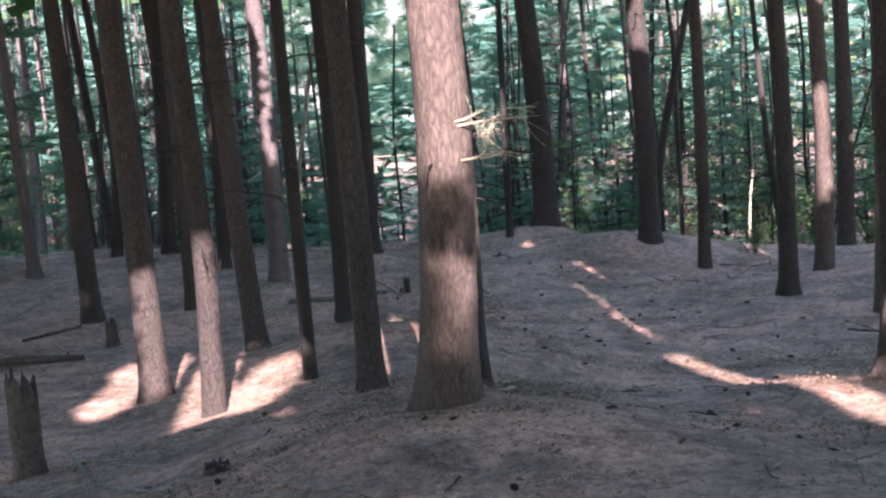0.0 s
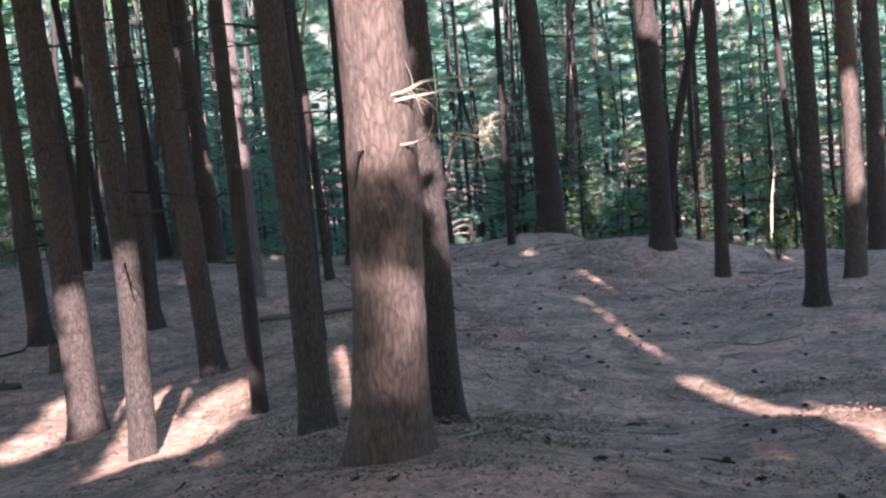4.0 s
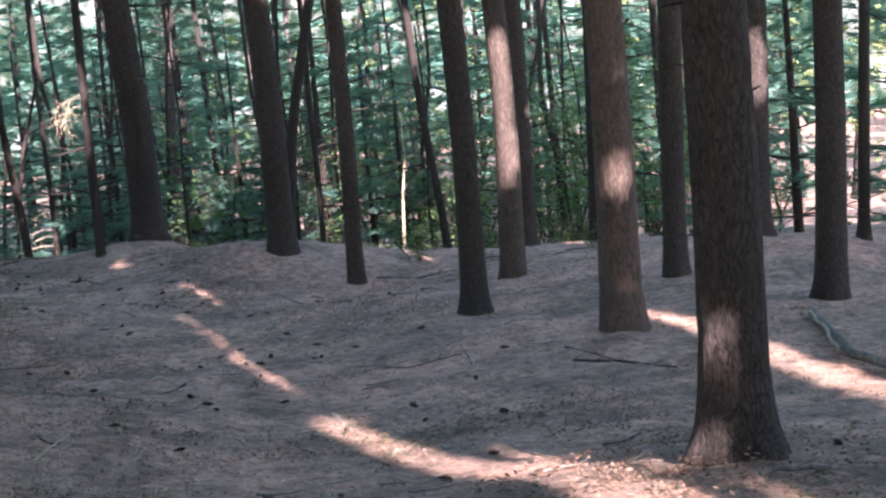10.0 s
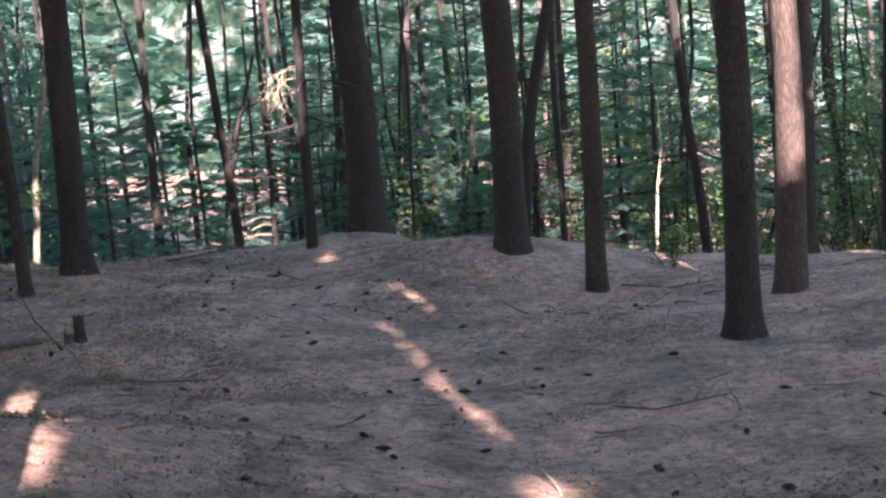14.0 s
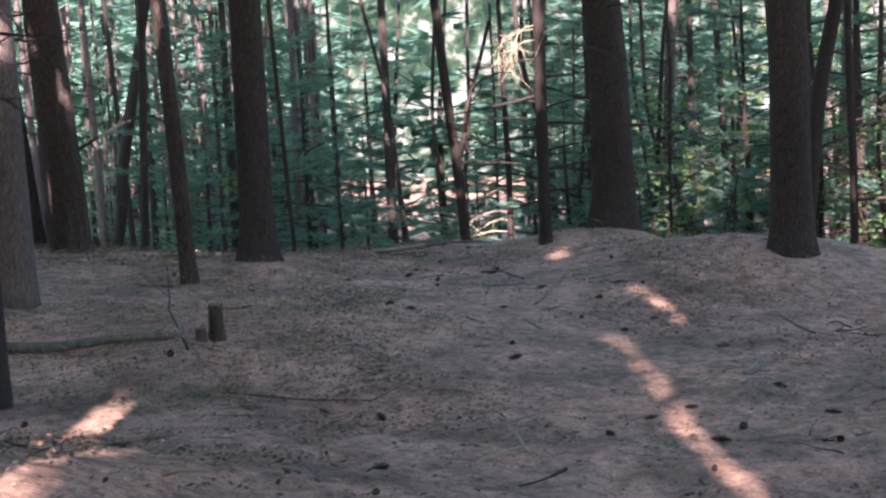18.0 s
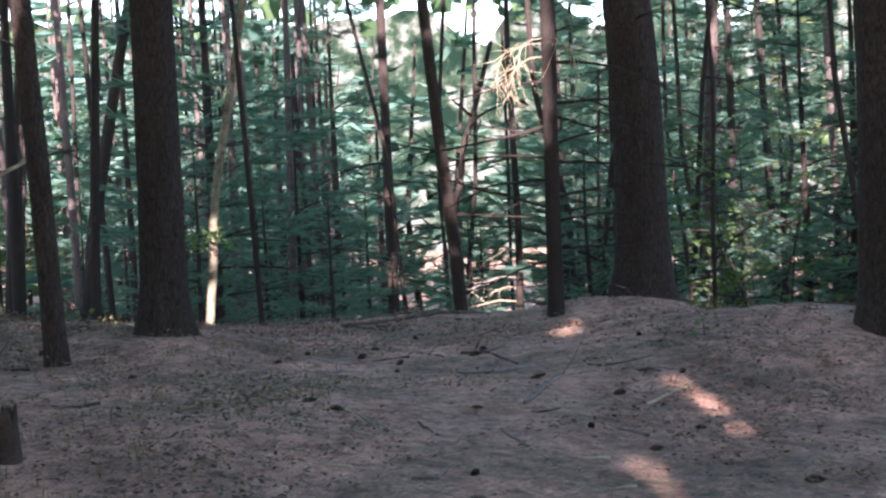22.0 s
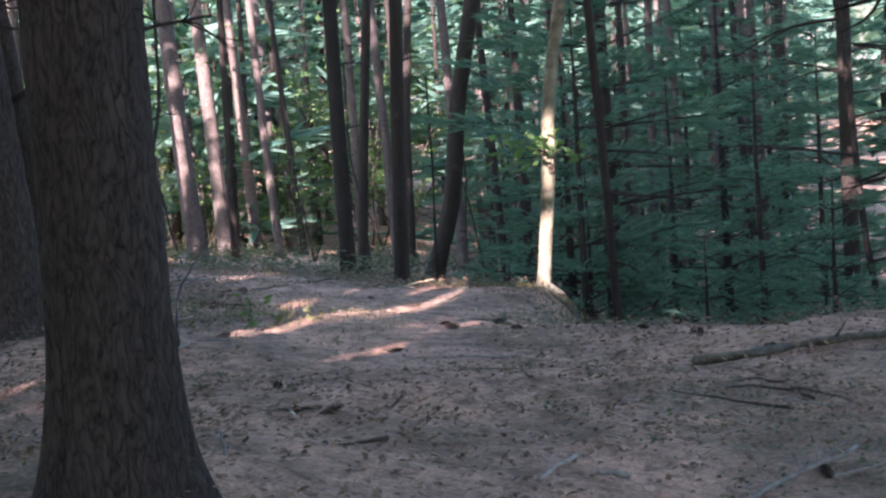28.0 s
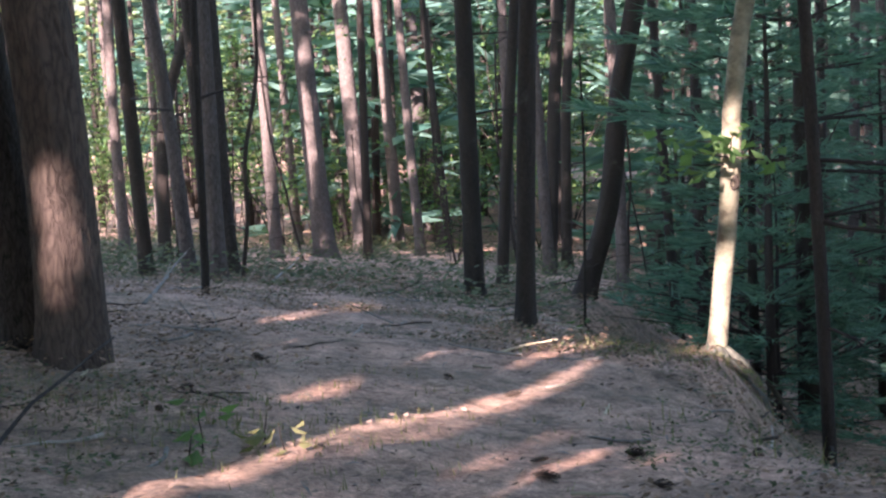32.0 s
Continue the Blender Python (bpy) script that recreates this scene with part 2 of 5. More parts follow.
SWELLS = [
    (2.8, 36.5, 2.0, 0.2),
    (2.75, 36.45, 0.85, 0.39),
    (-3.7, 41.4, 1.2, 0.25),
    (0.9, 11.5, 1.6, 0.66),
    (5.4, 14.8, 1.6, 0.38),
    (-0.4, 19.8, 1.8, 0.84),
    (-0.2, 15, 1.7, 0.61),
    (11.5, 26.6, 2, 0.52),
    (5.7, 29.3, 2, -0.24),
    (-0.4, 26.4, 1.8, 0.17),
    (0.4, 38.4, 1.6, 0.39),
    (-3.6, 18.6, 2, -0.04),
    (4.5, 32.3, 1.6, 0.46),
    (7.6, 37.2, 2.2, -0.32),
    (3, 14, 2, 0.06),
    (0, 31, 2, -0.1),
    (8, 22, 2, 0.11),
    (-1.39, 31.67, 0.8, 0.2),
    (-2.5, 41.0, 0.8, -0.3),
]


# the edge of the bank, along which the ground falls away
EDGE = [(-0.8, 37.5), (-1.9, 38.4), (-2.95, 39.3), (-3.65, 40.4), (-4.2, 42.0), (-6.4, 44.0), (-9.9, 48.9), (-10.6, 53.0), (-15.6, 62.5), (-22.0, 76.0)]


def past_edge(x, y):
    """How far a place lies beyond the edge of the bank, below it; 0 on the path's side."""
    near, off = 1e9, 0.0
    for (ax, ay), (bx, by) in zip(EDGE, EDGE[1:]):
        dx, dy = bx - ax, by - ay
        k = min(1.0, max(0.0, ((x - ax) * dx + (y - ay) * dy) / (dx * dx + dy * dy)))
        d = math.hypot(x - ax - k * dx, y - ay - k * dy)
        if d < near:
            near, off = d, d if dx * (y - ay) - dy * (x - ax) < 0 else 0.0
    return off


def ravine(x, y):
    if not (-40 < x < 0 and 36 < y < 84):
        return 0.0
    k = min(1.0, past_edge(x, y) / 2.8)
    side = min(1.0, max(0.0, (-0.4 - x) / 1.6))
    return -1.5 * k * (2 - k) * side


def spline(u):
    u = abs(u)
    return 2 / 3 - u * u + u**3 / 2 if u < 1 else (2 - u) ** 3 / 6 if u < 2 else 0.0


def ground(x, y):
    """The smooth height of the forest floor."""
    nx, ny = len(RELIEF), len(RELIEF[0])
    u, v = min(max((x - GX) / 8, 0), nx - 1), min(max((y - GY) / 8, 0), ny - 1)
    z = w = 0.0
    for i in range(max(0, int(u) - 1), min(nx, int(u) + 3)):
        for j in range(max(0, int(v) - 1), min(ny, int(v) + 3)):
            k = spline(u - i) * spline(v - j)
            z, w = z + k * RELIEF[i][j], w + k
    z = z if 1 <= u <= nx - 2 and 1 <= v <= ny - 2 else z / max(w, 1e-6)
    return z + sum(h * math.exp(-((x - a) ** 2 + (y - b) ** 2) / (2 * s * s)) for a, b, s, h in SWELLS) + ravine(x, y)


def rough_ground(x, y):
    p = Vector((x, y, 0))
    return ground(x, y) + 0.045 * noise.noise(p * 0.9) + 0.03 * noise.noise(p * 3.1) + 0.018 * noise.noise(p * 7.3)


def mesh_object(name, verts, faces, mat, parent=None, smooth=True, label=""):
    me = bpy.data.meshes.new(name)
    me.from_pydata(verts, [], faces)
    me.materials.append(mat)
    if smooth:
        me.polygons.foreach_set("use_smooth", [True] * len(me.polygons))
    ob = new(name, me)
    ob.parent = parent
    if label:
        ob["label"] = label
    return ob


def axis(lo, hi, step, far):
    """Even steps from lo to hi, then ever longer ones out to far on both sides."""
    mid = list(np.arange(lo, hi + step / 2, step))
    out, d, p, q = [], step, lo, hi
    left, right = [], []
    while p > -far:
        d *= 1.35
        p, q = p - d, q + d
        left.insert(0, p), right.append(q)
    return left + mid + right


def build_ground():
    xs, ys = axis(-16, 14, 0.16, 600), axis(2, 56, 0.16, 600)
    verts = [(x, y, rough_ground(x, y)) for x in xs for y in ys]
    n = len(ys)
    faces = [(i * n + j, (i + 1) * n + j, (i + 1) * n + j + 1, i * n + j + 1) for i in range(len(xs) - 1) for j in range(n - 1)]
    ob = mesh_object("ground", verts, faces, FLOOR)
    tagged(ob, "brown pine-needle forest floor with moss and scraps of bark", "ground", kind="structure")


build_ground()


# ---- trunks ----
def spine_at(spine, h):
    """The sideways offset of a trunk's axis at a height, by straight runs, going on past the last point."""
    pts = [(0.0, 0.0, 0.0), *spine]
    for (x0, y0, z0), (x1, y1, z1) in zip(pts, pts[1:]):
        if h <= z1 or (x1, y1, z1) == pts[-1]:
            k = (h - z0) / (z1 - z0)
            return x0 + k * (x1 - x0), y0 + k * (y1 - y0)


def smooth_spine(spine, h, reach=0.5):
    a, b, c = spine_at(spine, max(h - reach, 0)), spine_at(spine, h), spine_at(spine, h + reach)
    k = min(1.0, h / reach) * 0.5
    return b[0] * (1 - k) + (a[0] + c[0]) / 2 * k, b[1] * (1 - k) + (a[1] + c[1]) / 2 * k


def trunk_mesh(r, spine, tall, near, flare, seed):
    """A tapered trunk with a flared foot, root swellings and, close by, furrowed bark. Its foot goes below the ground."""
    rnd = random.Random(seed)
    sides = 72 if near == 2 else 28 if near == 1 else 14
    hs, h = [-0.35], -0.35
    while h < tall:
        h += (0.035 if near == 2 else 0.10 if near == 1 else 0.3) if h < 5.5 else 0.9
        hs.append(min(h, tall))
    lobes = [(rnd.uniform(0, 6.3), rnd.uniform(0.5, 1.0)) for _ in range(rnd.randint(4, 6))]
    shift = Vector((rnd.uniform(-9, 9), rnd.uniform(-9, 9), rnd.uniform(-9, 9)))
    verts = []
    for h in hs:
        ox, oy = smooth_spine(spine, max(h, 0))
        taper = max(0.06, 1.04 - 0.035 * max(h, 0)) if tall > 6 else max(0.3, 1 - 0.5 * h / tall)
        foot = flare * math.exp(-max(h, -0.1) / (0.9 * r + 0.06))
        for k in range(sides):
            a = 2 * math.pi * k / sides
            lobe = max(0.0, *(w * math.cos(a - c) ** 7 for c, w in lobes if math.cos(a - c) > 0), 0.0)
            q = r * (taper + foot * (0.35 + 1.1 * lobe))
            p = shift + Vector((math.cos(a), math.sin(a), h * 0.5)) * 1.3
            q *= 1 + 0.05 * noise.noise(p)
            if near and h < 6:
                s = Vector((math.cos(a) * 3.2 * (r / 0.2) ** 0.6, math.sin(a) * 3.2 * (r / 0.2) ** 0.6, h * 1.7)) + shift
                ridge = abs(noise.noise(s)) + 0.5 * abs(noise.noise(s * 2.3))
                q += (0.034 if near == 2 else 0.018) * (min(ridge, 0.42) - 0.2)
            verts.append((ox + q * math.cos(a), oy + q * math.sin(a), h))
    faces = [(i * sides + k, i * sides + (k + 1) % sides, (i + 1) * sides + (k + 1) % sides, (i + 1) * sides + k) for i in range(len(hs) - 1) for k in range(sides)]
    faces.append(tuple((len(hs) - 1) * sides + k for k in range(sides)))
    return verts, faces


def limb_mesh(points, r0, r1, sides=6, verts=None, faces=None):
    """A round limb along points."""
    verts, faces = verts if verts is not None else [], faces if faces is not None else []
    start, n = len(verts), len(points)
    for i, p in enumerate(points):
        p = Vector(p)
        d = (Vector(points[min(i + 1, n - 1)]) - Vector(points[max(i - 1, 0)])).normalized()
        u = d.orthogonal().normalized()
        v = d.cross(u)
        r = r0 + (r1 - r0) * i / max(n - 1, 1)
        for k in range(sides):
            a = 2 * math.pi * k / sides
            verts.append(tuple(p + r * (math.cos(a) * u + math.sin(a) * v)))
    for i in range(n - 1):
        for k in range(sides):
            j, l = start + i * sides, (k + 1) % sides
            faces.append((j + k, j + l, j + sides + l, j + sides + k))
    faces.append(tuple(start + k for k in reversed(range(sides))))
    faces.append(tuple(start + (n - 1) * sides + k for k in range(sides)))
    return verts, faces


def crooked(start, way, length, steps, bend, rnd, droop=0.0):
    """Points of a crooked twig."""
    p, d, out = Vector(start), Vector(way).normalized(), [Vector(start)]
    for _ in range(steps):
        d = (d + Vector((rnd.uniform(-bend, bend), rnd.uniform(-bend, bend), rnd.uniform(-bend, bend) - droop))).normalized()
        p = p + d * (length / steps)
        out.append(p.copy())
    return out


def dead_branch(parent, spine, r, h, angle, length, rnd, mat, thick=0.016, twigs=2):
    """A dead branch that leaves a trunk at a height."""
    ox, oy = smooth_spine(spine, h)
    way = Vector((math.cos(angle), math.sin(angle), rnd.uniform(-0.15, 0.25)))
    base = Vector((ox, oy, h)) + Vector((way.x, way.y, 0)) * r * 0.8
    pts = crooked(base, way, length, 6, 0.16, rnd, 0.03)
    verts, faces = limb_mesh(pts, thick, thick * 0.3, 6)
    for _ in range(twigs):
        i = rnd.randint(2, 5)
        d = (pts[i + 1 if i < 6 else i] - pts[i - 1]).normalized() + Vector((rnd.uniform(-0.9, 0.9), rnd.uniform(-0.9, 0.9), rnd.uniform(-0.4, 0.5)))
        limb_mesh(crooked(pts[i], d, length * rnd.uniform(0.25, 0.5), 4, 0.2, rnd), thick * 0.5, thick * 0.15, 5, verts, faces)
    return mesh_object("branch", verts, faces, mat, parent)


TREES = []
SEED = [7]


def tree(x, y, r, spine, label, mat=BARK_PINE, near=0, tall=17.0, flare=0.35, branches=(), name="pine_tree", group="pine trunks"):
    """A standing trunk. branches: rows of height, angle in degrees, length."""
    SEED[0] += 1
    rnd = random.Random(SEED[0])
    top = new(name)
    top.location = (x, y, ground(x, y))
    tagged(top, label, "tree", group)
    verts, faces = trunk_mesh(r, spine, tall, near, flare, SEED[0])
    mesh_object("trunk", verts, faces, mat, top)
    for h, angle, length in branches:
        dead_branch(top, spine, r * 0.9, h, radians(angle), length, rnd, BARK_SLIM if mat != BARK_PALE else WOOD_GREY, 0.011 + 0.006 * rnd.random() + 0.004 * length)
    TREES.append((x, y, r, spine, tall))
    return top


def snags(rnd, n, lo, hi, short, long):
    return [(rnd.uniform(lo, hi), rnd.uniform(0, 360), rnd.uniform(short, long)) for _ in range(n)]


RB = random.Random(3)
big_pine = tree(0.74, 11.54, 0.245, [(0.08, 0.01, 1.26), (0.12, 0.01, 2.34), (0.1, 0.01, 3.4)], "large sunlit white pine with furrowed tan bark", BARK_TAN_LIT, near=2, flare=0.42)

tree(0.88, 15.85, 0.2, [(0.02, 0, 1.87), (0.01, 0, 3.77)], "dark pine trunk close behind a large sunlit pine", near=2, branches=[(1.15, -20, 0.16), (2.2, 20, 0.3), (2.6, 200, 0.25)])
tree(-3.59, 18.97, 0.197, [(-0.04, -0.01, 2.21), (-0.13, -0.03, 5.52)], "pine trunk with its foot in a patch of sun", tall=9.0, near=1, branches=snags(RB, 7, 1.9, 5, 0.3, 0.9))
tree(-2.38, 16.81, 0.141, [(0.06, 0.01, 1.81), (0.01, 0, 3.42), (-0.07, -0.01, 5.13)], "slender sunlit pine trunk with a bent foot", near=1, flare=0.25, branches=snags(RB, 8, 1.9, 5, 0.4, 1.2))
tree(-2.55, 21.73, 0.169, [(-0.13, -0.02, 2.15), (-0.26, -0.04, 5.46)], "shaded pine trunk at the end of a shadow", near=1, branches=snags(RB, 8, 1.9, 5, 0.4, 1.0))
tree(-1.24, 17.69, 0.089, [(-0.02, -0, 2.53), (-0.04, -0.01, 4.9)], "thin dark pine trunk with knotty bark", BARK_SLIM, near=1, flare=0.2, branches=snags(RB, 5, 1.5, 6, 0.2, 0.8))
tree(-0.19, 14.66, 0.142, [(-0.03, -0, 1.99), (-0.09, -0.01, 4.22)], "dark straight pine trunk with moss at its foot", tall=13.0, near=1, branches=snags(RB, 7, 1.9, 5, 0.3, 0.7))
tree(-4.44, 26.32, 0.139, [(0.01, 0, 2.84), (0, 0, 5.76)], "dark pine trunk among others", branches=snags(RB, 8, 1.9, 5, 0.5, 1.2))
tree(-3.03, 28.44, 0.194, [(-0.01, -0, 3.09), (-0.06, -0.01, 5.66)], "tall pine trunk with sun on its upper part", BARK_RED, branches=snags(RB, 9, 1.9, 5, 0.5, 1.2))
tree(-1.37, 24.07, 0.137, [(0.02, 0, 2.87), (-0.03, -0, 5.55)], "dark slender pine trunk in shade", BARK_SLIM, branches=snags(RB, 8, 1.9, 5, 0.5, 1.0))
tree(-6.19, 25.66, 0.182, [(-0.08, -0.02, 3.14), (-0.16, -0.04, 5.89)], "thick dark pine trunk at the shady edge", branches=snags(RB, 10, 1.9, 5, 0.4, 1.2))
tree(-8.69, 30.57, 0.135, [(-0.05, -0.01, 2.01), (-0.16, -0.05, 4.81)], "far pine trunk with sun on its foot", BARK_RED, branches=snags(RB, 4, 2, 6, 0.4, 1.0))
tree(-4.51, 30.53, 0.135, [(0.04, 0.01, 2.15), (0.01, 0, 5.05)], "far dark trunk with bare twigs", BARK_SLIM, branches=snags(RB, 9, 1.9, 5, 0.4, 1.2))
tree(-6.37, 33.73, 0.175, [(0.08, 0.02, 2.29), (0.16, 0.04, 5.2)], "far dark trunk with bare twigs", BARK_SLIM, branches=snags(RB, 9, 1.9, 5, 0.4, 1.2))
tree(-7.57, 33.52, 0.134, [(0.16, 0.04, 2.07), (0.29, 0.07, 4.05)], "far dark trunk with bare twigs", BARK_SLIM, branches=snags(RB, 5, 2, 6, 0.4, 1.2))
tree(2.79, 36.56, 0.298, [(-0.01, 0, 2.5), (-0.17, 0.01, 5.01)], "stout dark pine on a low mound of needles", near=2, flare=0.5, branches=[(3.2, -70, 0.9), (4.1, 200, 1.6), (4.6, -20, 1.8), (3.6, 20, 1.6)])
tree(4.83, 31.38, 0.226, [(0.02, -0, 2.31), (-0.04, 0, 4.64)], "dark pine trunk with a patch of dim sun", near=1, branches=snags(RB, 4, 3, 6, 0.4, 1.5))
tree(5.71, 29.45, 0.131, [(0.07, -0.01, 2.32), (0.06, -0.01, 4.79)], "thin straight pine trunk", near=1, flare=0.25, branches=snags(RB, 4, 2.5, 6, 0.3, 0.9))
tree(6.57, 25.18, 0.165, [(0.03, -0.01, 2.13), (-0.02, 0, 4.45)], "straight dark pine trunk on needle litter", near=1, branches=snags(RB, 4, 2.5, 6, 0.2, 0.6))
tree(7.85, 27.88, 0.18, [(0.07, -0.02, 2.33), (0.02, -0, 4.48)], "pine trunk with bright sun on its upper part", BARK_TAN_LIT, near=1, flare=0.3, branches=snags(RB, 3, 3, 6, 0.2, 0.6))
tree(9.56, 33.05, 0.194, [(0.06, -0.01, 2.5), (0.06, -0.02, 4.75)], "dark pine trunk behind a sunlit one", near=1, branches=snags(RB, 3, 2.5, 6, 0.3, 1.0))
tree(7.68, 22.65, 0.231, [(0.05, -0.02, 2.13), (0.04, -0.01, 4.12)], "pine trunk with barred sun and short stubs", BARK_TAN_LIT, near=2, flare=0.4, branches=[(1.8, -40, 0.25), (2.4, -30, 0.3), (2.9, 190, 0.3), (3.1, -20, 0.5), (3.5, -40, 0.4), (2.2, 170, 0.25), (3.9, -60, 0.4)])
tree(5.63, 14.83, 0.201, [(0.03, -0.01, 1.53), (0.02, -0.01, 2.98)], "near dark pine trunk with spread roots", near=2, flare=0.65, branches=[(2.75, 185, 0.2), (2.2, -30, 0.08), (3.1, 10, 0.4)])
tree(10.98, 32.96, 0.196, [(0.06, -0.02, 2.24), (0.13, -0.05, 4.24)], "pine trunk with sun on its foot", branches=snags(RB, 3, 2, 6, 0.3, 1.0))
tree(9.39, 25.22, 0.159, [(0.05, -0.02, 1.53), (0.12, -0.05, 3.39)], "dark straight pine trunk", near=1, branches=snags(RB, 3, 2.5, 6, 0.3, 0.8))
tree(11.33, 26.83, 0.191, [(0.08, -0.04, 1.91), (0.16, -0.07, 3.78)], "dark pine trunk on a low rise", near=1, branches=snags(RB, 4, 2.5, 6, 0.3, 1.0))
tree(10.58, 23.14, 0.189, [(0.08, -0.04, 1.94), (0.13, -0.07, 3.93)], "dark pine trunk beside a sunny strip", near=1, branches=snags(RB, 3, 2.5, 6, 0.3, 0.8))
tree(12.82, 26.4, 0.087, [(0.08, -0.04, 1.74), (0.17, -0.09, 3.78)], "slender trunk at the edge of the thicket", BARK_SLIM, branches=snags(RB, 5, 1.5, 6, 0.4, 1.2))
tree(16.67, 44.17, 0.125, [(0.02, -0.01, 3.23), (-0, 0, 6.23)], "slender trunk at the edge of the thicket", BARK_SLIM, branches=snags(RB, 5, 1.5, 6, 0.4, 1.2))
tree(16.95, 32.63, 0.069, [(0.18, -0.1, 2.28), (0.34, -0.19, 4.72)], "slender trunk at the edge of the thicket", BARK_SLIM, branches=snags(RB, 5, 1.5, 6, 0.4, 1.2))
tree(-1.39, 31.67, 0.195, [(0.02, 0.01, 1.28), (0.03, 0.02, 2.45)], "stout dark pine with furrowed bark beside the path", near=2, flare=0.45, branches=[(2.6, 30, 0.15), (2.9, 100, 0.4), (3.2, 250, 0.6), (2.3, 190, 0.1)])
tree(-1.83, 30.29, 0.088, [(-0.04, -0.01, 1.36), (-0.11, -0.04, 2.87)], "thin leaning pine trunk behind a small stump", near=1, flare=0.2, branches=snags(RB, 4, 1.6, 5, 0.2, 0.8))
snag_tree = tree(1.82, 35.49, 0.085, [(0.01, 0, 1.23), (0.03, 0, 2.46)], "crooked dark trunk with many dead branches", BARK_SLIM, near=1, flare=0.3, branches=[(0.9, 160, 1.2), (1.3, 20, 0.9), (1.5, 150, 1.4), (1.9, 30, 1.2), (2.0, 170, 1.0), (2.2, -10, 0.9), (2.4, 80, 0.9), (2.6, 160, 1.2), (0.6, 175, 0.8), (0.75, 5, 1.0), (1.05, -15, 1.3), (1.2, 185, 1.5), (1.7, 10, 1.5), (1.75, 175, 1.3), (2.1, 190, 1.6), (2.35, 0, 1.3), (2.8, 20, 1.4)])
fork_tree = tree(0.34, 38.42, 0.081, [(-0.08, -0.01, 1.35), (-0.17, -0.03, 2.16), (-0.25, -0.04, 3.21)], "forked slender trunk leaning over a fallen log", BARK_SLIM, near=1, flare=0.2, tall=9, branches=[(1.35, 25, 1.6), (1.0, 200, 0.6), (2.2, 160, 0.9)])
tree(-3.04, 51.59, 0.137, [(0.01, 0, 4.1), (0.02, 0, 6.92)], "slender dark trunk among young pines", BARK_SLIM, tall=13, branches=snags(RB, 10, 1.5, 8, 0.6, 1.8))
tree(5.26, 34.15, 0.105, [(0.26, -0.03, 2.22), (0.7, -0.07, 4.05)], "leaning slender trunk beside a pine", BARK_SLIM, tall=9)
tree(8.42, 34.7, 0.079, [(-0.1, 0.02, 1.3), (-0.28, 0.06, 2.79), (-0.35, 0.08, 3.96)], "crooked leaning trunk in leafy undergrowth", BARK_SLIM, tall=8, branches=snags(RB, 4, 1, 4, 0.5, 1.5))
path_pine = tree(-4.98, 34.95, 0.25, [(-0.02, -0.03, 0.91), (-0.06, -0.07, 1.88)], "massive dark pine trunk beside the path", near=2, flare=0.4)
tree(-8.67, 39.43, 0.13, [(-0.04, -0.05, 1.13), (-0.12, -0.14, 2.26)], "dark pine trunk half hidden behind another", near=1, branches=snags(RB, 6, 2, 5, 0.4, 1.2))
tree(-6.76, 37.88, 0.149, [(-0.05, -0.06, 1.02), (-0.12, -0.13, 2.04)], "dark thick pine trunk behind a sunlit one", near=2, flare=0.4, branches=snags(RB, 8, 2, 5, 0.4, 1.2))
tree(-6.3, 37.8, 0.18, [(-0, -0, 0.99), (-0.04, -0.04, 2.01)], "pine trunk with sun on its lower bark", BARK_TAN_LIT, near=2, flare=0.4, branches=[(2.4, -20, 1.0), (2.9, 200, 0.8), (2.2, 190, 0.8), (2.7, 10, 1.2), (1.9, 195, 0.6)])
tree(-9.03, 38.89, 0.136, [(-0.04, -0.04, 1.07), (-0.1, -0.12, 2)], "dark pine trunk in deep shade", near=1, branches=snags(RB, 3, 2, 5, 0.3, 1.0))
tree(-9.72, 39.81, 0.06, [(-0.05, -0.05, 1.16), (-0.1, -0.11, 2.34)], "slender trunk in deep shade", BARK_SLIM, branches=snags(RB, 4, 2, 5, 0.3, 1.0))
tree(-9.9, 40.16, 0.057, [(-0.02, -0.03, 1.19), (-0.04, -0.05, 2.4)], "red pine trunk with spots of sun", BARK_RED, branches=snags(RB, 4, 2, 5, 0.3, 1.0))
tree(-16.63, 50.56, 0.148, [(-0.04, -0.04, 1.31), (-0.04, -0.04, 3.06), (-0.05, -0.04, 4.51)], "pine trunk beyond the bend of the path", near=1, branches=snags(RB, 5, 2, 6, 0.4, 1.2))
tree(-9.54, 42.35, 0.038, [(0.03, 0.03, 1.43), (0.06, 0.05, 2.78)], "thin straight dead pole of a trunk", BARK_SLIM, flare=0.1, tall=8, branches=snags(RB, 5, 0.8, 6, 0.2, 0.6))
tree(-20.22, 52.71, 0.125, [(-0, -0, 1.25), (0.13, 0.12, 2.94), (0.58, 0.56, 4.7)], "thin bent trunk with dead twigs", BARK_SLIM, tall=9, branches=snags(RB, 5, 1.0, 6, 0.4, 1.0))
tree(-15.76, 48.68, 0.109, [(-0.1, -0.09, 2.21), (-0.23, -0.22, 4.17)], "slanting red pine trunk", BARK_RED, branches=snags(RB, 4, 2, 6, 0.4, 1.0))
tree(-20.75, 58.31, 0.237, [(-0.12, -0.09, 2.79), (-0.2, -0.16, 5.76)], "tall red pine trunk with a warm lower half", BARK_RED, near=1, branches=snags(RB, 6, 2.5, 8, 0.3, 1.0))
tree(-22.84, 62.54, 0.225, [(-0.11, -0.08, 3.34), (-0.2, -0.15, 6.41)], "tall straight red pine trunk", BARK_RED, branches=snags(RB, 6, 2.5, 8, 0.3, 1.0))
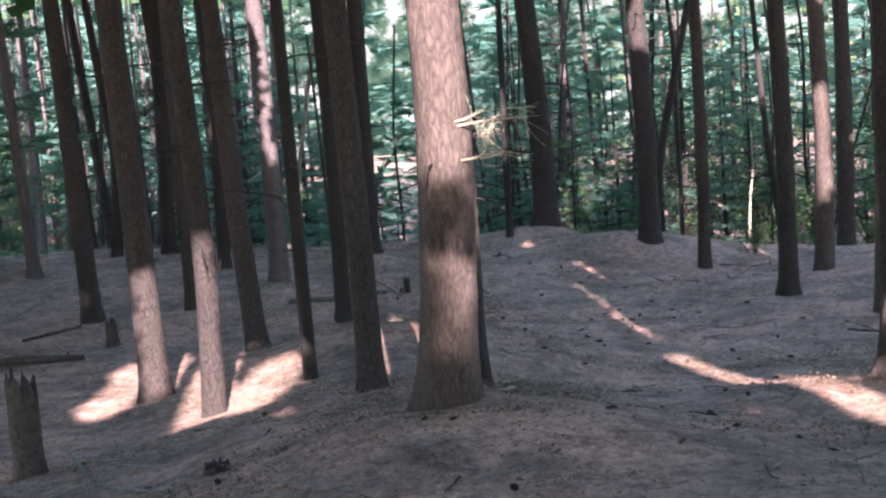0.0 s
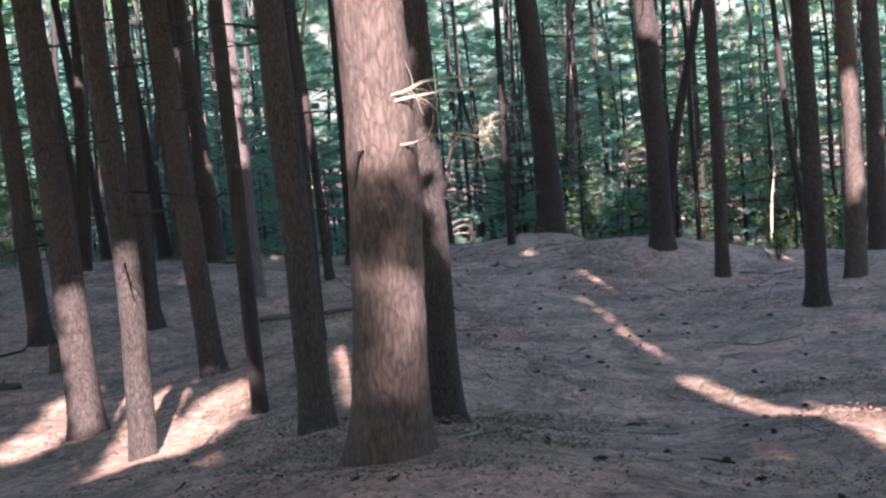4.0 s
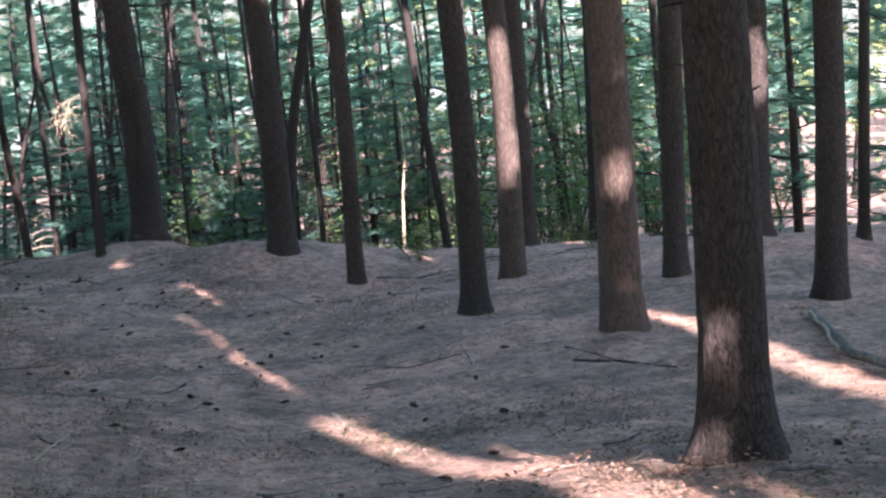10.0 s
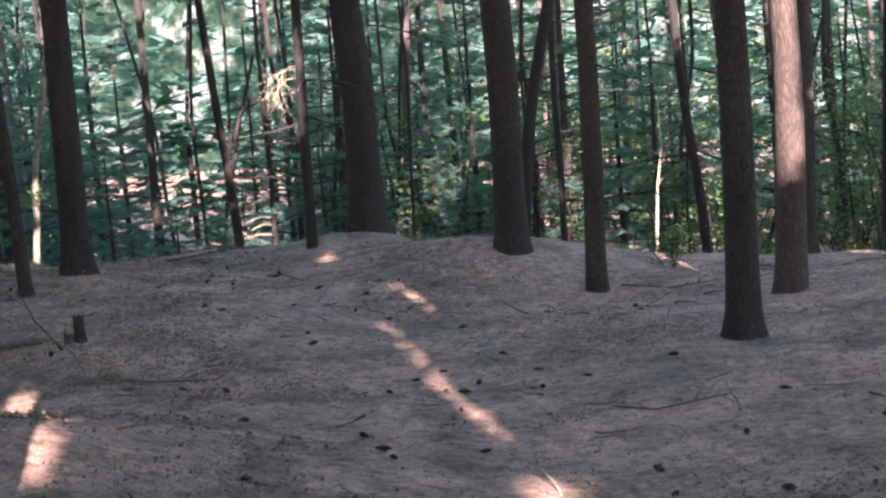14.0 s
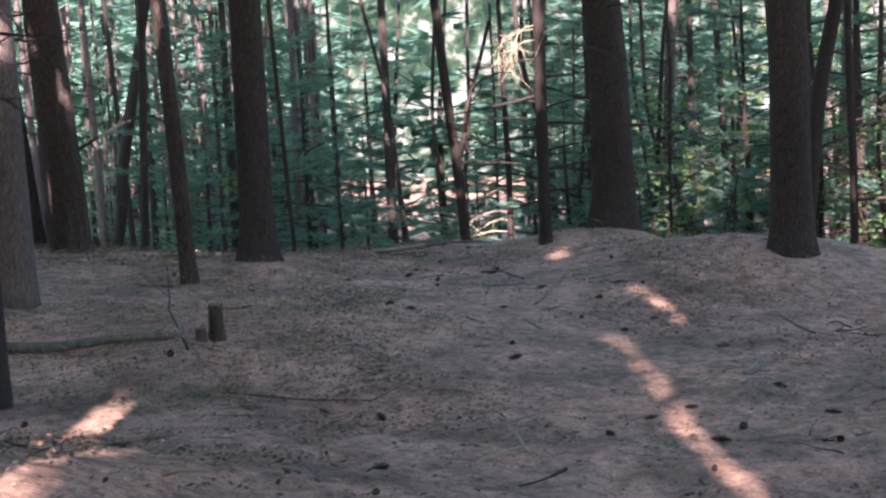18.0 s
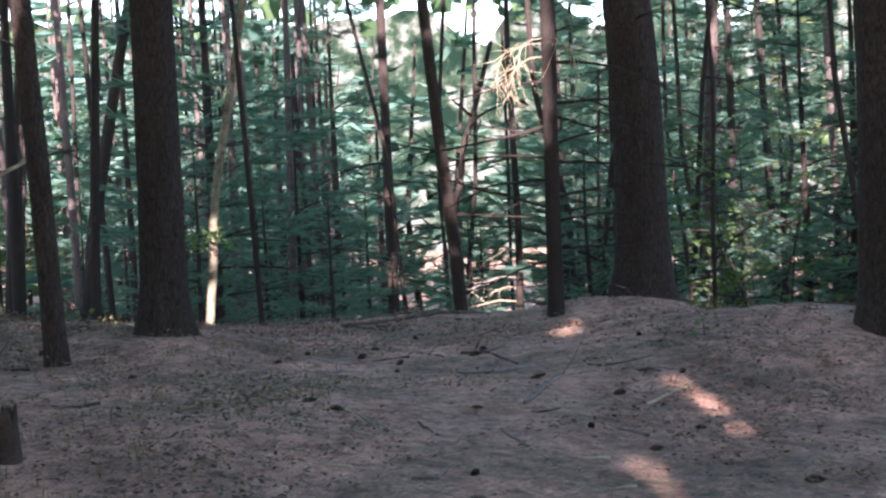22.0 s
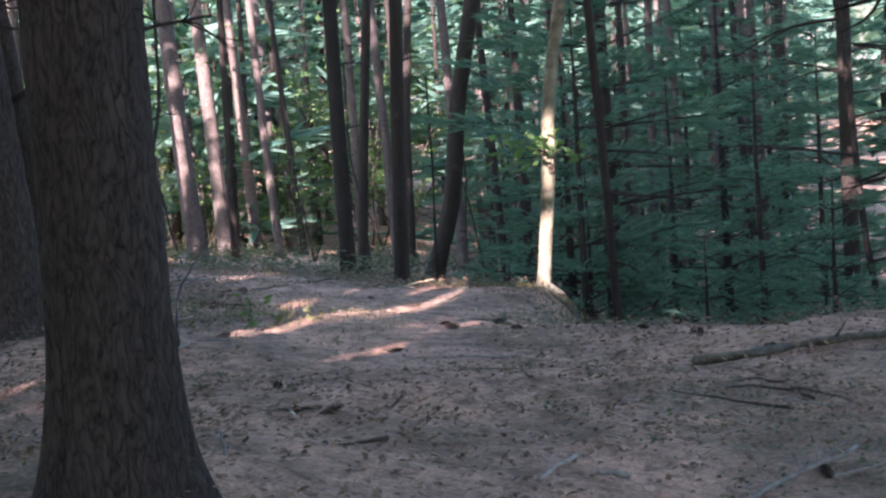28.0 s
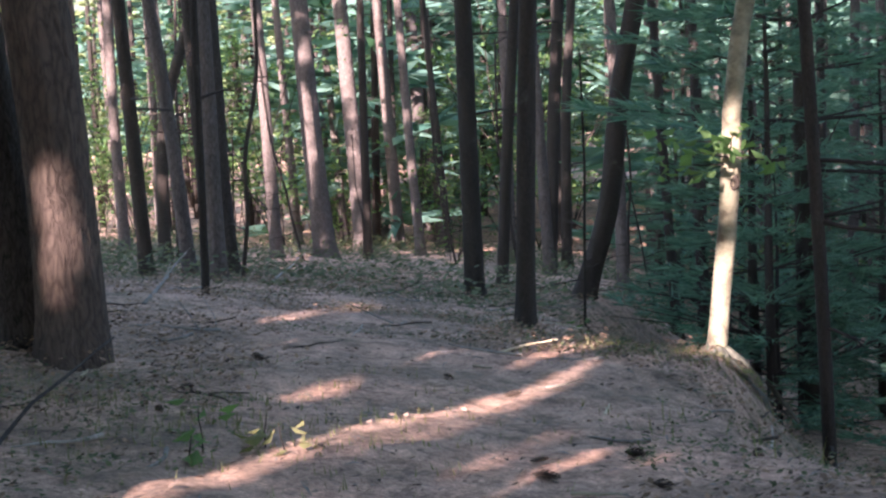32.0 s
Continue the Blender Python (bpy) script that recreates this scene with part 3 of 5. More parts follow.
tree(-23.66, 65.26, 0.176, [(-0.1, -0.07, 3.71), (-0.2, -0.14, 6.84)], "tall straight red pine trunk", BARK_RED, branches=snags(RB, 5, 2.5, 8, 0.3, 1.0))
tree(-25.65, 69.67, 0.214, [(-0.1, -0.06, 2.89), (-0.19, -0.13, 7.25)], "tall straight red pine trunk", BARK_RED, branches=snags(RB, 5, 2.5, 8, 0.3, 1.0))
tree(-20.77, 56.63, 0.14, [(-0.02, -0.01, 2.41), (-0.07, -0.06, 5.52)], "red pine trunk with a sunlit middle", BARK_RED, branches=snags(RB, 5, 2.5, 8, 0.3, 1.0))
tree(-28.47, 68.72, 0.127, [(-0.23, -0.18, 3.63), (-0.36, -0.28, 7.19)], "thin far pine trunk", BARK_RED)
tree(-10.51, 48.53, 0.127, [(0.01, 0.01, 2.09), (0.03, 0.02, 4.02)], "straight dark trunk at the dark side of the path", BARK_SLIM, near=1, branches=snags(RB, 4, 2, 6, 0.3, 1.0), name="tree")
tree(-13.18, 53.56, 0.101, [(0.14, 0.08, 2.02), (0.32, 0.19, 4.19), (0.38, 0.24, 4.97)], "thin dark trunk leaning out", BARK_SLIM, tall=11, branches=snags(RB, 4, 2, 6, 0.3, 1.0), name="tree")
tree(-6.94, 43.82, 0.085, [(0.07, 0.04, 1.74), (0.14, 0.08, 3.11)], "dark trunk at the edge of the mossy bank", BARK_SLIM, near=1, tall=12, branches=snags(RB, 4, 2, 6, 0.3, 1.0), name="tree")
tree(-16.25, 60.59, 0.155, [(0.17, 0.1, 2.92), (0.39, 0.22, 6.07)], "thin dark trunk in deep shade", BARK_SLIM, tall=12, branches=snags(RB, 4, 2, 6, 0.3, 1.0), name="tree")
tree(-16.78, 62.33, 0.123, [(0.11, 0.06, 3.69), (0.32, 0.18, 6.34)], "thin dark trunk in deep shade", BARK_SLIM, tall=12, branches=snags(RB, 4, 2, 6, 0.3, 1.0), name="tree")
tree(-11.08, 52.55, 0.167, [(0.43, 0.23, 1.41), (0.6, 0.33, 3.15), (0.9, 0.49, 4.76)], "bent dark trunk leaning over the bank", BARK_SLIM, near=1, tall=10, branches=snags(RB, 3, 3, 6, 0.5, 1.4), name="tree")
pale_tree = tree(-4.36, 42.22, 0.069, [(0.06, 0.03, 0.65), (0.16, 0.07, 1.43), (0.13, 0.06, 1.88), (0.22, 0.1, 2.45), (0.28, 0.12, 2.76)], "pale sunlit trunk with a knot hole on a mossy bank", BARK_PALE, near=1, tall=9, flare=0.5, name="tree")
tree(-3.23, 41.47, 0.045, [(-0.04, -0.02, 1.63), (-0.08, -0.03, 2.63)], "thin dark trunk with brittle side twigs", BARK_SLIM, tall=7, flare=0.2, branches=[(1.9, 0, 0.9), (2.3, 10, 0.7), (1.2, -30, 0.4), (0.4, -60, 0.3)], name="tree")
tree(-6.5, 58.53, 0.078, [(-0.1, -0.03, 3.98), (-0.18, -0.05, 6.51)], "thin dark trunk among young pines", BARK_SLIM, tall=10, flare=0.2, branches=snags(RB, 7, 0.6, 6, 0.5, 1.4), name="tree")


# pale dead branches of the large pine: three out to the side, one hanging stub
def pale_branch(parent, points, r0, r1, twigs=0, seed=1, mat=None, spread=0.35):
    rnd = random.Random(seed)
    verts, faces = limb_mesh(points, r0, r1, 8)
    branch = mesh_object("branch", verts, faces, mat or WOOD_PALE, parent)
    for _ in range(twigs):
        i = rnd.randint(1, len(points) - 2)
        p = Vector(points[i]).lerp(Vector(points[i + 1]), rnd.random())
        d = (Vector(points[i + 1]) - Vector(points[i])).normalized() + Vector((rnd.uniform(-1, 1), rnd.uniform(-1, 1), rnd.uniform(-1.1, 0.7)))
        v, f = limb_mesh(crooked(p, d, spread * rnd.uniform(0.4, 1.0), 4, 0.35, rnd), r1 * 0.9, r1 * 0.35, 5)
        mesh_object("twig", v, f, mat or WOOD_PALE, branch)
    return branch


pale_branch(big_pine, [(0.15, -0.16, 2.46), (0.30, -0.22, 2.49), (0.46, -0.20, 2.55), (0.66, -0.14, 2.56), (0.92, -0.1, 2.55)], 0.013, 0.003, 9, 4)
pale_branch(big_pine, [(0.15, -0.16, 2.42), (0.33, -0.2, 2.45), (0.52, -0.2, 2.47), (0.74, -0.1, 2.47), (0.86, -0.1, 2.46)], 0.012, 0.003, 10, 5)
pale_branch(big_pine, [(0.19, -0.14, 2.13), (0.34, -0.2, 2.15), (0.50, -0.2, 2.19), (0.62, -0.2, 2.20)], 0.013, 0.004, 4, 6)
pale_branch(big_pine, [(0.0, -0.2, 2.12), (-0.02, -0.31, 2.12), (-0.04, -0.33, 2.02), (-0.06, -0.32, 1.90)], 0.014, 0.006, 1, 7, BARK_SLIM, 0.08)

for i, (px, pz) in enumerate([(-0.25, 2.95), (-0.45, 2.9), (-0.32, 2.75), (0.3, 2.95)]):
    pale_branch(snag_tree, [(0, 0, pz + 0.12), (px * 0.5, -0.15, pz + 0.1), (px, -0.25, pz), (px * 1.2, -0.25, pz - 0.3)], 0.008, 0.0035, 14, 90 + i, None, 0.6)
pale_branch(fork_tree, [(-0.07, 0, 1.3), (0.06, 0.0, 1.75), (0.14, 0.02, 2.3), (0.32, 0.03, 2.8), (0.55, 0.05, 3.6)], 0.05, 0.03, 4, 12, BARK_SLIM, 0.9)
pale_branch(path_pine, [(0.08, 0.06, 1.44), (0.24, 0.17, 1.52), (0.40, 0.29, 1.64)], 0.026, 0.022, 1, 8, BARK_SLIM, 0.3)
pale_branch(path_pine, [(0.39, 0.285, 1.635), (0.52, 0.38, 1.71), (0.72, 0.53, 1.83)], 0.024, 0.019, 1, 9)
pale_branch(path_pine, [(0.71, 0.525, 1.825), (0.92, 0.68, 1.88), (1.20, 0.88, 1.92)], 0.018, 0.008, 5, 10, BARK_SLIM, 0.5)


# ---- young pines, leafy shrubs and far woods ----
def tuft(verts, faces, at, way, size, rnd, n=7, wide=0.045):
    """A tuft of long needles: thin blades that fan out."""
    way = Vector(way).normalized()
    for _ in range(n):
        d = (way + Vector((rnd.uniform(-0.8, 0.8), rnd.uniform(-0.8, 0.8), rnd.uniform(-0.34, 0.3)))).normalized()
        side = d.orthogonal().normalized()
        side = (side * rnd.uniform(-1, 1) + d.cross(side) * rnd.uniform(-1, 1)).normalized() * size * wide
        i = len(verts)
        verts.extend([tuple(at - side), tuple(at + d * size), tuple(at + side)])
        faces.append((i, i + 1, i + 2))


def young_pine_meshes(tall, spread, whorls, seed, first=0.12, size=0.2, density=1.0):
    """A young white pine: level boughs in whorls, with tufts along their outer parts."""
    rnd = random.Random(seed)
    wood_v, wood_f, leaf_v, leaf_f = [], [], [], []
    limb_mesh([(0, 0, -0.2), (0.02, 0, tall * 0.35), (0, 0.03, tall * 0.7), (0, 0, tall)], 0.012 * tall + 0.012, 0.008, 7, wood_v, wood_f)
    for w in range(whorls):
        k = first + (0.98 - first) * w / (whorls - 1)
        z, reach = k * tall, spread * (1 - 0.72 * k) * rnd.uniform(0.75, 1.15)
        for b in range(rnd.randint(4, 6)):
            a = rnd.uniform(0, 2 * math.pi)
            rise = rnd.uniform(-0.08, 0.22) + 0.25 * k
            ln = reach * rnd.uniform(0.6, 1.1)
            pts = crooked((0, 0, z), (math.cos(a), math.sin(a), rise), ln, 4, 0.07, rnd)
            limb_mesh(pts, 0.006 + 0.006 * ln, 0.003, 3, wood_v, wood_f)
            if rnd.random() < 0.16:
                continue
            side = Vector((-math.sin(a), math.cos(a), 0))
            for _ in range(int((6 + 15 * ln) * density)):
                u = rnd.uniform(0.3, 1.0) ** 0.7
                i = min(3, int(u * 4))
                p = pts[i].lerp(pts[i + 1], u * 4 - i) + side * rnd.gauss(0, 0.16 * ln * (1.15 - u) + 0.05) + Vector((0, 0, rnd.gauss(0, 0.035)))
                tuft(leaf_v, leaf_f, p, (math.cos(a), math.sin(a), 0.12), size * rnd.uniform(0.7, 1.3), rnd)
    return wood_v, wood_f, leaf_v, leaf_f


def young_pine(label, *spec):
    wv, wf, lv, lf = young_pine_meshes(*spec)
    top = new("young_pine")
    tagged(top, label, "tree", "young pines")
    mesh_object("stem", wv, wf, BARK_SLIM, top)
    mesh_object("crown", lv, lf, NEEDLES, top, False, "blue-green needle boughs")
    return top


def shrub(label, tall, leaves, seed, spread, leaf=0.075):
    """A leafy shrub: several crooked stems and many separate leaves."""
    rnd = random.Random(seed)
    wv, wf, lv, lf = [], [], [], []
    tips = []
    for _ in range(6):
        a = rnd.uniform(0, 6.3)
        pts = crooked((rnd.gauss(0, 0.08), rnd.gauss(0, 0.08), -0.1), (0.35 * math.cos(a), 0.35 * math.sin(a), 1), tall * rnd.uniform(0.6, 1.0), 7, 0.16, rnd)
        limb_mesh(pts, 0.014, 0.004, 5, wv, wf)
        for i in range(2, 8):
            for _ in range(2):
                q = crooked(pts[i], (rnd.uniform(-1, 1), rnd.uniform(-1, 1), rnd.uniform(-0.1, 0.5)), spread * rnd.uniform(0.3, 0.8), 4, 0.2, rnd)
                limb_mesh(q, 0.005, 0.002, 4, wv, wf)
                tips.extend(q[1:])
    for _ in range(leaves):
        p = rnd.choice(tips) + Vector((rnd.gauss(0, 0.09), rnd.gauss(0, 0.09), rnd.gauss(0, 0.05)))
        d = Vector((rnd.uniform(-1, 1), rnd.uniform(-1, 1), rnd.uniform(-0.5, 0.2))).normalized()
        s = d.cross(Vector((rnd.gauss(0, 0.35), rnd.gauss(0, 0.35), 1))).normalized()
        ln = leaf * rnd.uniform(0.7, 1.4)
        fold = d.cross(s) * ln * 0.12
        i = len(lv)
        lv.extend([tuple(p), tuple(p + d * ln * 0.5 + s * ln * 0.34 + fold), tuple(p + d * ln), tuple(p + d * ln * 0.5 - s * ln * 0.34 + fold)])
        lf.append((i, i + 1, i + 2, i + 3))
    top = new("shrub")
    tagged(top, label, "shrub", "leafy shrubs")
    mesh_object("stem", wv, wf, BARK_SLIM, top)
    mesh_object("foliage", lv, lf, LEAVES, top, False, "yellow-green leaves")
    return top


RF = random.Random(41)
slim_spine = [(0.05, 0, 3.0), (0.0, 0.05, 8.0)]
far_a = tree(-13.2, 46.5, 0.12, slim_spine, "tall slender pine trunk among many", BARK_RED, tall=16, branches=snags(RF, 7, 2, 9, 0.3, 1.2), group="background pine trunks")
far_b = tree(-17.5, 51.0, 0.10, [(-0.1, 0, 4.0)], "tall slender pine trunk among many", BARK_SLIM, tall=15, branches=snags(RF, 9, 1.5, 8, 0.3, 1.2), group="background pine trunks")
for _ in range(95):
    x, y = RF.uniform(-40, -7), RF.uniform(46, 84)
    if any((x - a[0]) ** 2 + (y - a[1]) ** 2 < 1.2 for a in TREES) or x > -0.47 * (y - 31) - 3.0 or (x > -22 and y < 58 and RF.random() < 0.75):
        continue
    copy_thing(RF.choice((far_a, far_b)), pose(x, y, ground(x, y), RF.gauss(0, 1.2), RF.gauss(0, 1.2), RF.uniform(0, 360)))
    TREES.append((x, y, 0.12, slim_spine, 16))
for _ in range(34):
    y = RF.uniform(56, 80)
    x = RF.uniform(-0.47 * (y - 31) - 3, -0.22 * (y - 31))
    copy_thing(RF.choice((far_a, far_b)), pose(x, y, ground(x, y), RF.gauss(0, 1.5), RF.gauss(0, 1.5), RF.uniform(0, 360)))
    TREES.append((x, y, 0.12, slim_spine, 16))
for _ in range(12):
    x, y = RF.uniform(-2, 22), RF.uniform(42, 66)
    copy_thing(RF.choice((far_b, far_b, far_a)), pose(x, y, ground(x, y), RF.gauss(0, 2), RF.gauss(0, 2), RF.uniform(0, 360)))
    TREES.append((x, y, 0.12, slim_spine, 16))
sapling = tree(6.2, 40.5, 0.04, [(0.1, 0, 2.0), (-0.05, 0.1, 4.5), (0.1, 0, 7)], "thin bare sapling with level dead twigs", BARK_SLIM, tall=7.5, flare=0.2, branches=[(h, 47 * h * 10 % 360, 0.7 + h * 0.67 % 1.1) for h in (0.7, 1.0, 1.3, 1.6, 1.8, 2.1, 2.4, 2.7, 3.0, 3.4, 3.9, 4.5)], name="sapling", group="thin saplings")
bent = tree(9.4, 42.0, 0.05, [(0.25, 0, 1.6), (0.2, 0.1, 2.6), (0.6, 0, 4.4), (0.55, 0, 7)], "thin crooked sapling with dead twigs", BARK_SLIM, tall=8, flare=0.2, branches=[(h, 71 * h * 10 % 360, 0.7 + h * 0.83 % 1.2) for h in (1.1, 1.5, 1.9, 2.2, 2.6, 3.1, 3.7, 4.4)], name="sapling", group="thin saplings")
for _ in range(44):
    x, y = RF.uniform(-4, 17), RF.uniform(37.5, 52)
    if x < 1.5 - 0.47 * (y - 37) + 2 or any((x - a[0]) ** 2 + (y - a[1]) ** 2 < 0.5 for a in TREES):
        continue
    k = RF.uniform(0.7, 1.3)
    copy_thing(RF.choice((sapling, bent)), pose(x, y, ground(x, y), RF.gauss(0, 4), RF.gauss(0, 4), RF.uniform(0, 360)) @ Matrix.Scale(k, 4))
for _ in range(14):
    x, y = RF.uniform(-22, -8), RF.uniform(46, 62)
    if any((x - a[0]) ** 2 + (y - a[1]) ** 2 < 0.6 for a in TREES):
        continue
    copy_thing(RF.choice((sapling, bent)), pose(x, y, ground(x, y), RF.gauss(0, 5), RF.gauss(0, 5), RF.uniform(0, 360)) @ Matrix.Scale(RF.uniform(0.35, 0.8), 4))
RP = random.Random(11)
LINE = [(p[1], p[2]) for p in PATH]


def clear_of_path(x, y, gap):
    return all((x - a) ** 2 + (y - b) ** 2 > gap * gap for a, b in LINE)


def in_clearing(x, y):
    """A lane kept clear between the pines, so that the glowing backdrop shows."""
    return 43 < y < 82 and abs(x + 0.4 + 0.124 * (y - 45)) < 1.4 + 0.06 * (y - 43)


def scatter(kinds, spots, gap=2.5):
    """Copies of the kinds at the spots, turned and scaled at random, clear of the path and of the trunks."""
    used = set()
    for x, y, k, s in spots:
        if not clear_of_path(x, y, gap) or in_clearing(x, y) or (x < 3.2 - (0.47 if y < 46 else 0.58) * (y - 31) and -24 < x and y < 53 and not (x < -7.5 and y < 35.5)) or (-24 < x < -0.53 * (y - 32) and 53 <= y < 66) or (-7.5 < x < 1.5 and y < 43.5) or any((x - a[0]) ** 2 + (y - a[1]) ** 2 < (a[2] + 0.3) ** 2 for a in TREES):
            continue
        m = pose(x, y, ground(x, y), 0, 0, RP.uniform(0, 360)) @ Matrix.Scale(s, 4)
        if k in used:
            ob = copy_thing(kinds[k], m)
        else:
            ob = kinds[k]
            used.add(k)
            ob.matrix_basis = m
        ob.scale = (s, s, s * RP.uniform(0.9, 1.15))


def region(n, x0, x1, y0, y1, kinds, s0, s1):
    return [(RP.uniform(x0, x1), RP.uniform(y0, y1), RP.choice(kinds), RP.uniform(s0, s1)) for _ in range(n)]


PINES = [young_pine("young white pine with level blue-green boughs", 3.2, 1.5, 9, 21, 0.08, 0.18, 0.75),
         young_pine("half-grown white pine with layered boughs", 6.5, 2.3, 14, 22, 0.06, 0.25, 0.6),
         young_pine("half-grown white pine with wispy boughs", 7.5, 2.6, 15, 23, 0.05, 0.27, 0.5),
         young_pine("tall white pine with layered boughs to the ground", 12.0, 3.6, 21, 24, 0.06, 0.33, 0.5)]
spots = region(16, -6, 8, 40, 54, [0, 1, 1, 2], 0.8, 1.15)
spots += region(9, 8, 18, 41, 54, [0, 1, 1], 0.8, 1.1)
spots += region(24, -8, 6, 50, 72, [1, 2, 3, 3, 3], 0.85, 1.2)
spots += region(12, 6, 26, 50, 70, [1, 2, 3], 0.85, 1.15)
spots += region(12, -9, 3, 44, 60, [0, 1, 2], 0.85, 1.1)
spots += region(5, -13, -4, 48, 60, [1, 2], 0.9, 1.1)
spots += region(10, -17, -7, 62, 72, [1, 2, 3], 0.85, 1.1)
spots += region(6, -48, -12, 70, 92, [2, 3, 3], 0.9, 1.25)
spots += region(13, 13, 24, 24, 42, [0, 1, 2], 0.8, 1.1)
spots += region(16, -18, -8, 22, 35.4, [1, 2, 3, 3], 0.9, 1.2)
spots += region(6, -32, -12, 62, 80, [1, 2, 3], 0.9, 1.2)
scatter(PINES, spots)
RE = random.Random(57)
for i in range(26):
    y = RE.uniform(42.5, 49)
    x = RE.uniform(-2.6 - 0.35 * (y - 42.5), 5.5)
    k = RE.uniform(0.28, 0.6) if in_clearing(x, y) or i % 2 else RE.uniform(0.6, 0.9)
    copy_thing(PINES[0], pose(x, y, ground(x, y) - 0.05, 0, 0, RE.uniform(0, 360)) @ Matrix.Diagonal((0.9, 0.9, k / PINES[0].scale[2], 1)))
SHRUBS = [shrub("leafy shrub with yellow-green leaves", 2.4, 900, 31, 0.9),
          shrub("tall leafy sapling with bright green leaves", 3.8, 1500, 32, 1.2),
          shrub("low leafy undergrowth with small leaves", 1.0, 420, 33, 0.55, 0.06)]
spots = region(12, 6, 17, 40, 48, [0, 1, 1, 2], 0.8, 1.3)
spots += region(5, 12, 20, 34, 42, [1, 1, 0], 1.0, 1.4)
spots += region(8, 6, 20, 46, 56, [1], 1.2, 1.7)
spots += region(8, 13, 18, 24, 36, [0, 1, 2], 0.7, 1.0)
spots += region(26, -36, -10, 62, 76, [1, 1, 0], 1.2, 2.2)
spots += region(8, -3, 1, 38, 42, [2], 0.6, 1.0)
spots += region(18, 6, 15, 30, 38, [2], 0.5, 0.9)
spots += region(8, 2, 8, 37, 40, [2], 0.5, 0.8)
scatter(SHRUBS, spots)
maple = shrub("leafy sapling with broad sunlit green leaves", 3.6, 420, 35, 1.3, 0.13)
maple.matrix_basis = pose(4.4, 39.4, ground(4.4, 39.4) - 0.05)
for x, y, turn, k in ((6.9, 39.6, 70, 0.9), (9.6, 38.6, 160, 0.8), (3.6, 43.0, 250, 1.15), (12.2, 40.5, 20, 1.0), (-24.5, 64.0, 10, 1.2), (-19.0, 61.0, 200, 0.9)):
    copy_thing(maple, pose(x, y, ground(x, y) - 0.05, 0, 0, turn) @ Matrix.Scale(k, 4))


def far_woods():
    """The woods all round in the distance: trunks and ragged boughs, past the reach of single trees."""
    rnd = random.Random(5)
    wv, wf, lv, lf, bv, bf = [], [], [], [], [], []
    for n in range(560):
        a = rnd.uniform(-1.3, 1.3) if n < 420 else rnd.uniform(1.3, 4.98)
        d = rnd.uniform(46, 110)
        if (-0.1 < a < 0.7 and d > 58 and rnd.random() < 0.6) or (-0.2 < a < -0.04 and rnd.random() < 0.85):
            continue
        x, y = d * math.sin(a), 26 + d * math.cos(a)
        z = ground(x, y)
        tall = rnd.uniform(12, 20)
        limb_mesh([(x, y, z - 0.4), (x + rnd.gauss(0, 0.3), y, z + tall / 2), (x + rnd.gauss(0, 0.4), y, z + tall)], rnd.uniform(0.08, 0.2), 0.05, 6, wv, wf)
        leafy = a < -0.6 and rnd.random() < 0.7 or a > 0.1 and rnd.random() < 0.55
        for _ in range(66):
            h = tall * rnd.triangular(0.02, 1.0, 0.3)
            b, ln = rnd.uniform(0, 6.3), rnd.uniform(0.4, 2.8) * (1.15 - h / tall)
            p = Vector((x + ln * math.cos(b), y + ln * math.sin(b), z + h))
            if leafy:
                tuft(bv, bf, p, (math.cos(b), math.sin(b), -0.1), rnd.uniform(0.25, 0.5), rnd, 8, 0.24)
            else:
                tuft(lv, lf, p, (math.cos(b), math.sin(b), 0.05), rnd.uniform(0.9, 1.9), rnd, 5, 0.11)
    a = mesh_object("far_trunks", wv, wf, BARK_SLIM)
    tagged(a, "dense far woods of thin trunks", "trees", kind="stuff")
    b = mesh_object("far_boughs", lv, lf, NEEDLES, smooth=False)
    tagged(b, "hazy green boughs of the far woods", "trees", kind="stuff")
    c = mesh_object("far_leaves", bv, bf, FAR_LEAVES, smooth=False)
    tagged(c, "yellow-green leaves of the far woods, coloured as if sunlit", "trees", kind="stuff")


far_woods()


def backdrop_glow():
    """A glowing backdrop for the open, sunlit distance beyond the woods, seen in scraps between the boughs."""
    m, t, b = material("glowing_distance", 1.0)
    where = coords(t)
    # sunlit scraps and haze are painted into the colour, which glows by itself
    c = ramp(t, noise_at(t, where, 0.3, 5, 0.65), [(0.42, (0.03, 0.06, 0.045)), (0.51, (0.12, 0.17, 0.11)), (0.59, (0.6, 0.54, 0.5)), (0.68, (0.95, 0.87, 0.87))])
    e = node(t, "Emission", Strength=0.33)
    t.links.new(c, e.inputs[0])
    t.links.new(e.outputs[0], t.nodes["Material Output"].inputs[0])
    verts, faces = [], []
    for i in range(121):
        a = -1.15 + 2.3 * i / 120
        x, y = 118 * math.sin(a), 26 + 118 * math.cos(a)
        verts += [(x, y, -9), (x, y, 9 + 3 * noise.noise(Vector((i * 0.31, 2, 0)))), (x, y, 15 + 5 * noise.noise(Vector((i * 0.43, 7, 0))))]
    faces = [(3 * i + k, 3 * i + 3 + k, 3 * i + 4 + k, 3 * i + 1 + k) for i in range(120) for k in range(2)]
    tagged(mesh_object("backdrop", verts, faces, m), "glowing backdrop painted as bright hazy distance beyond the woods", "backdrop", kind="structure")


backdrop_glow()

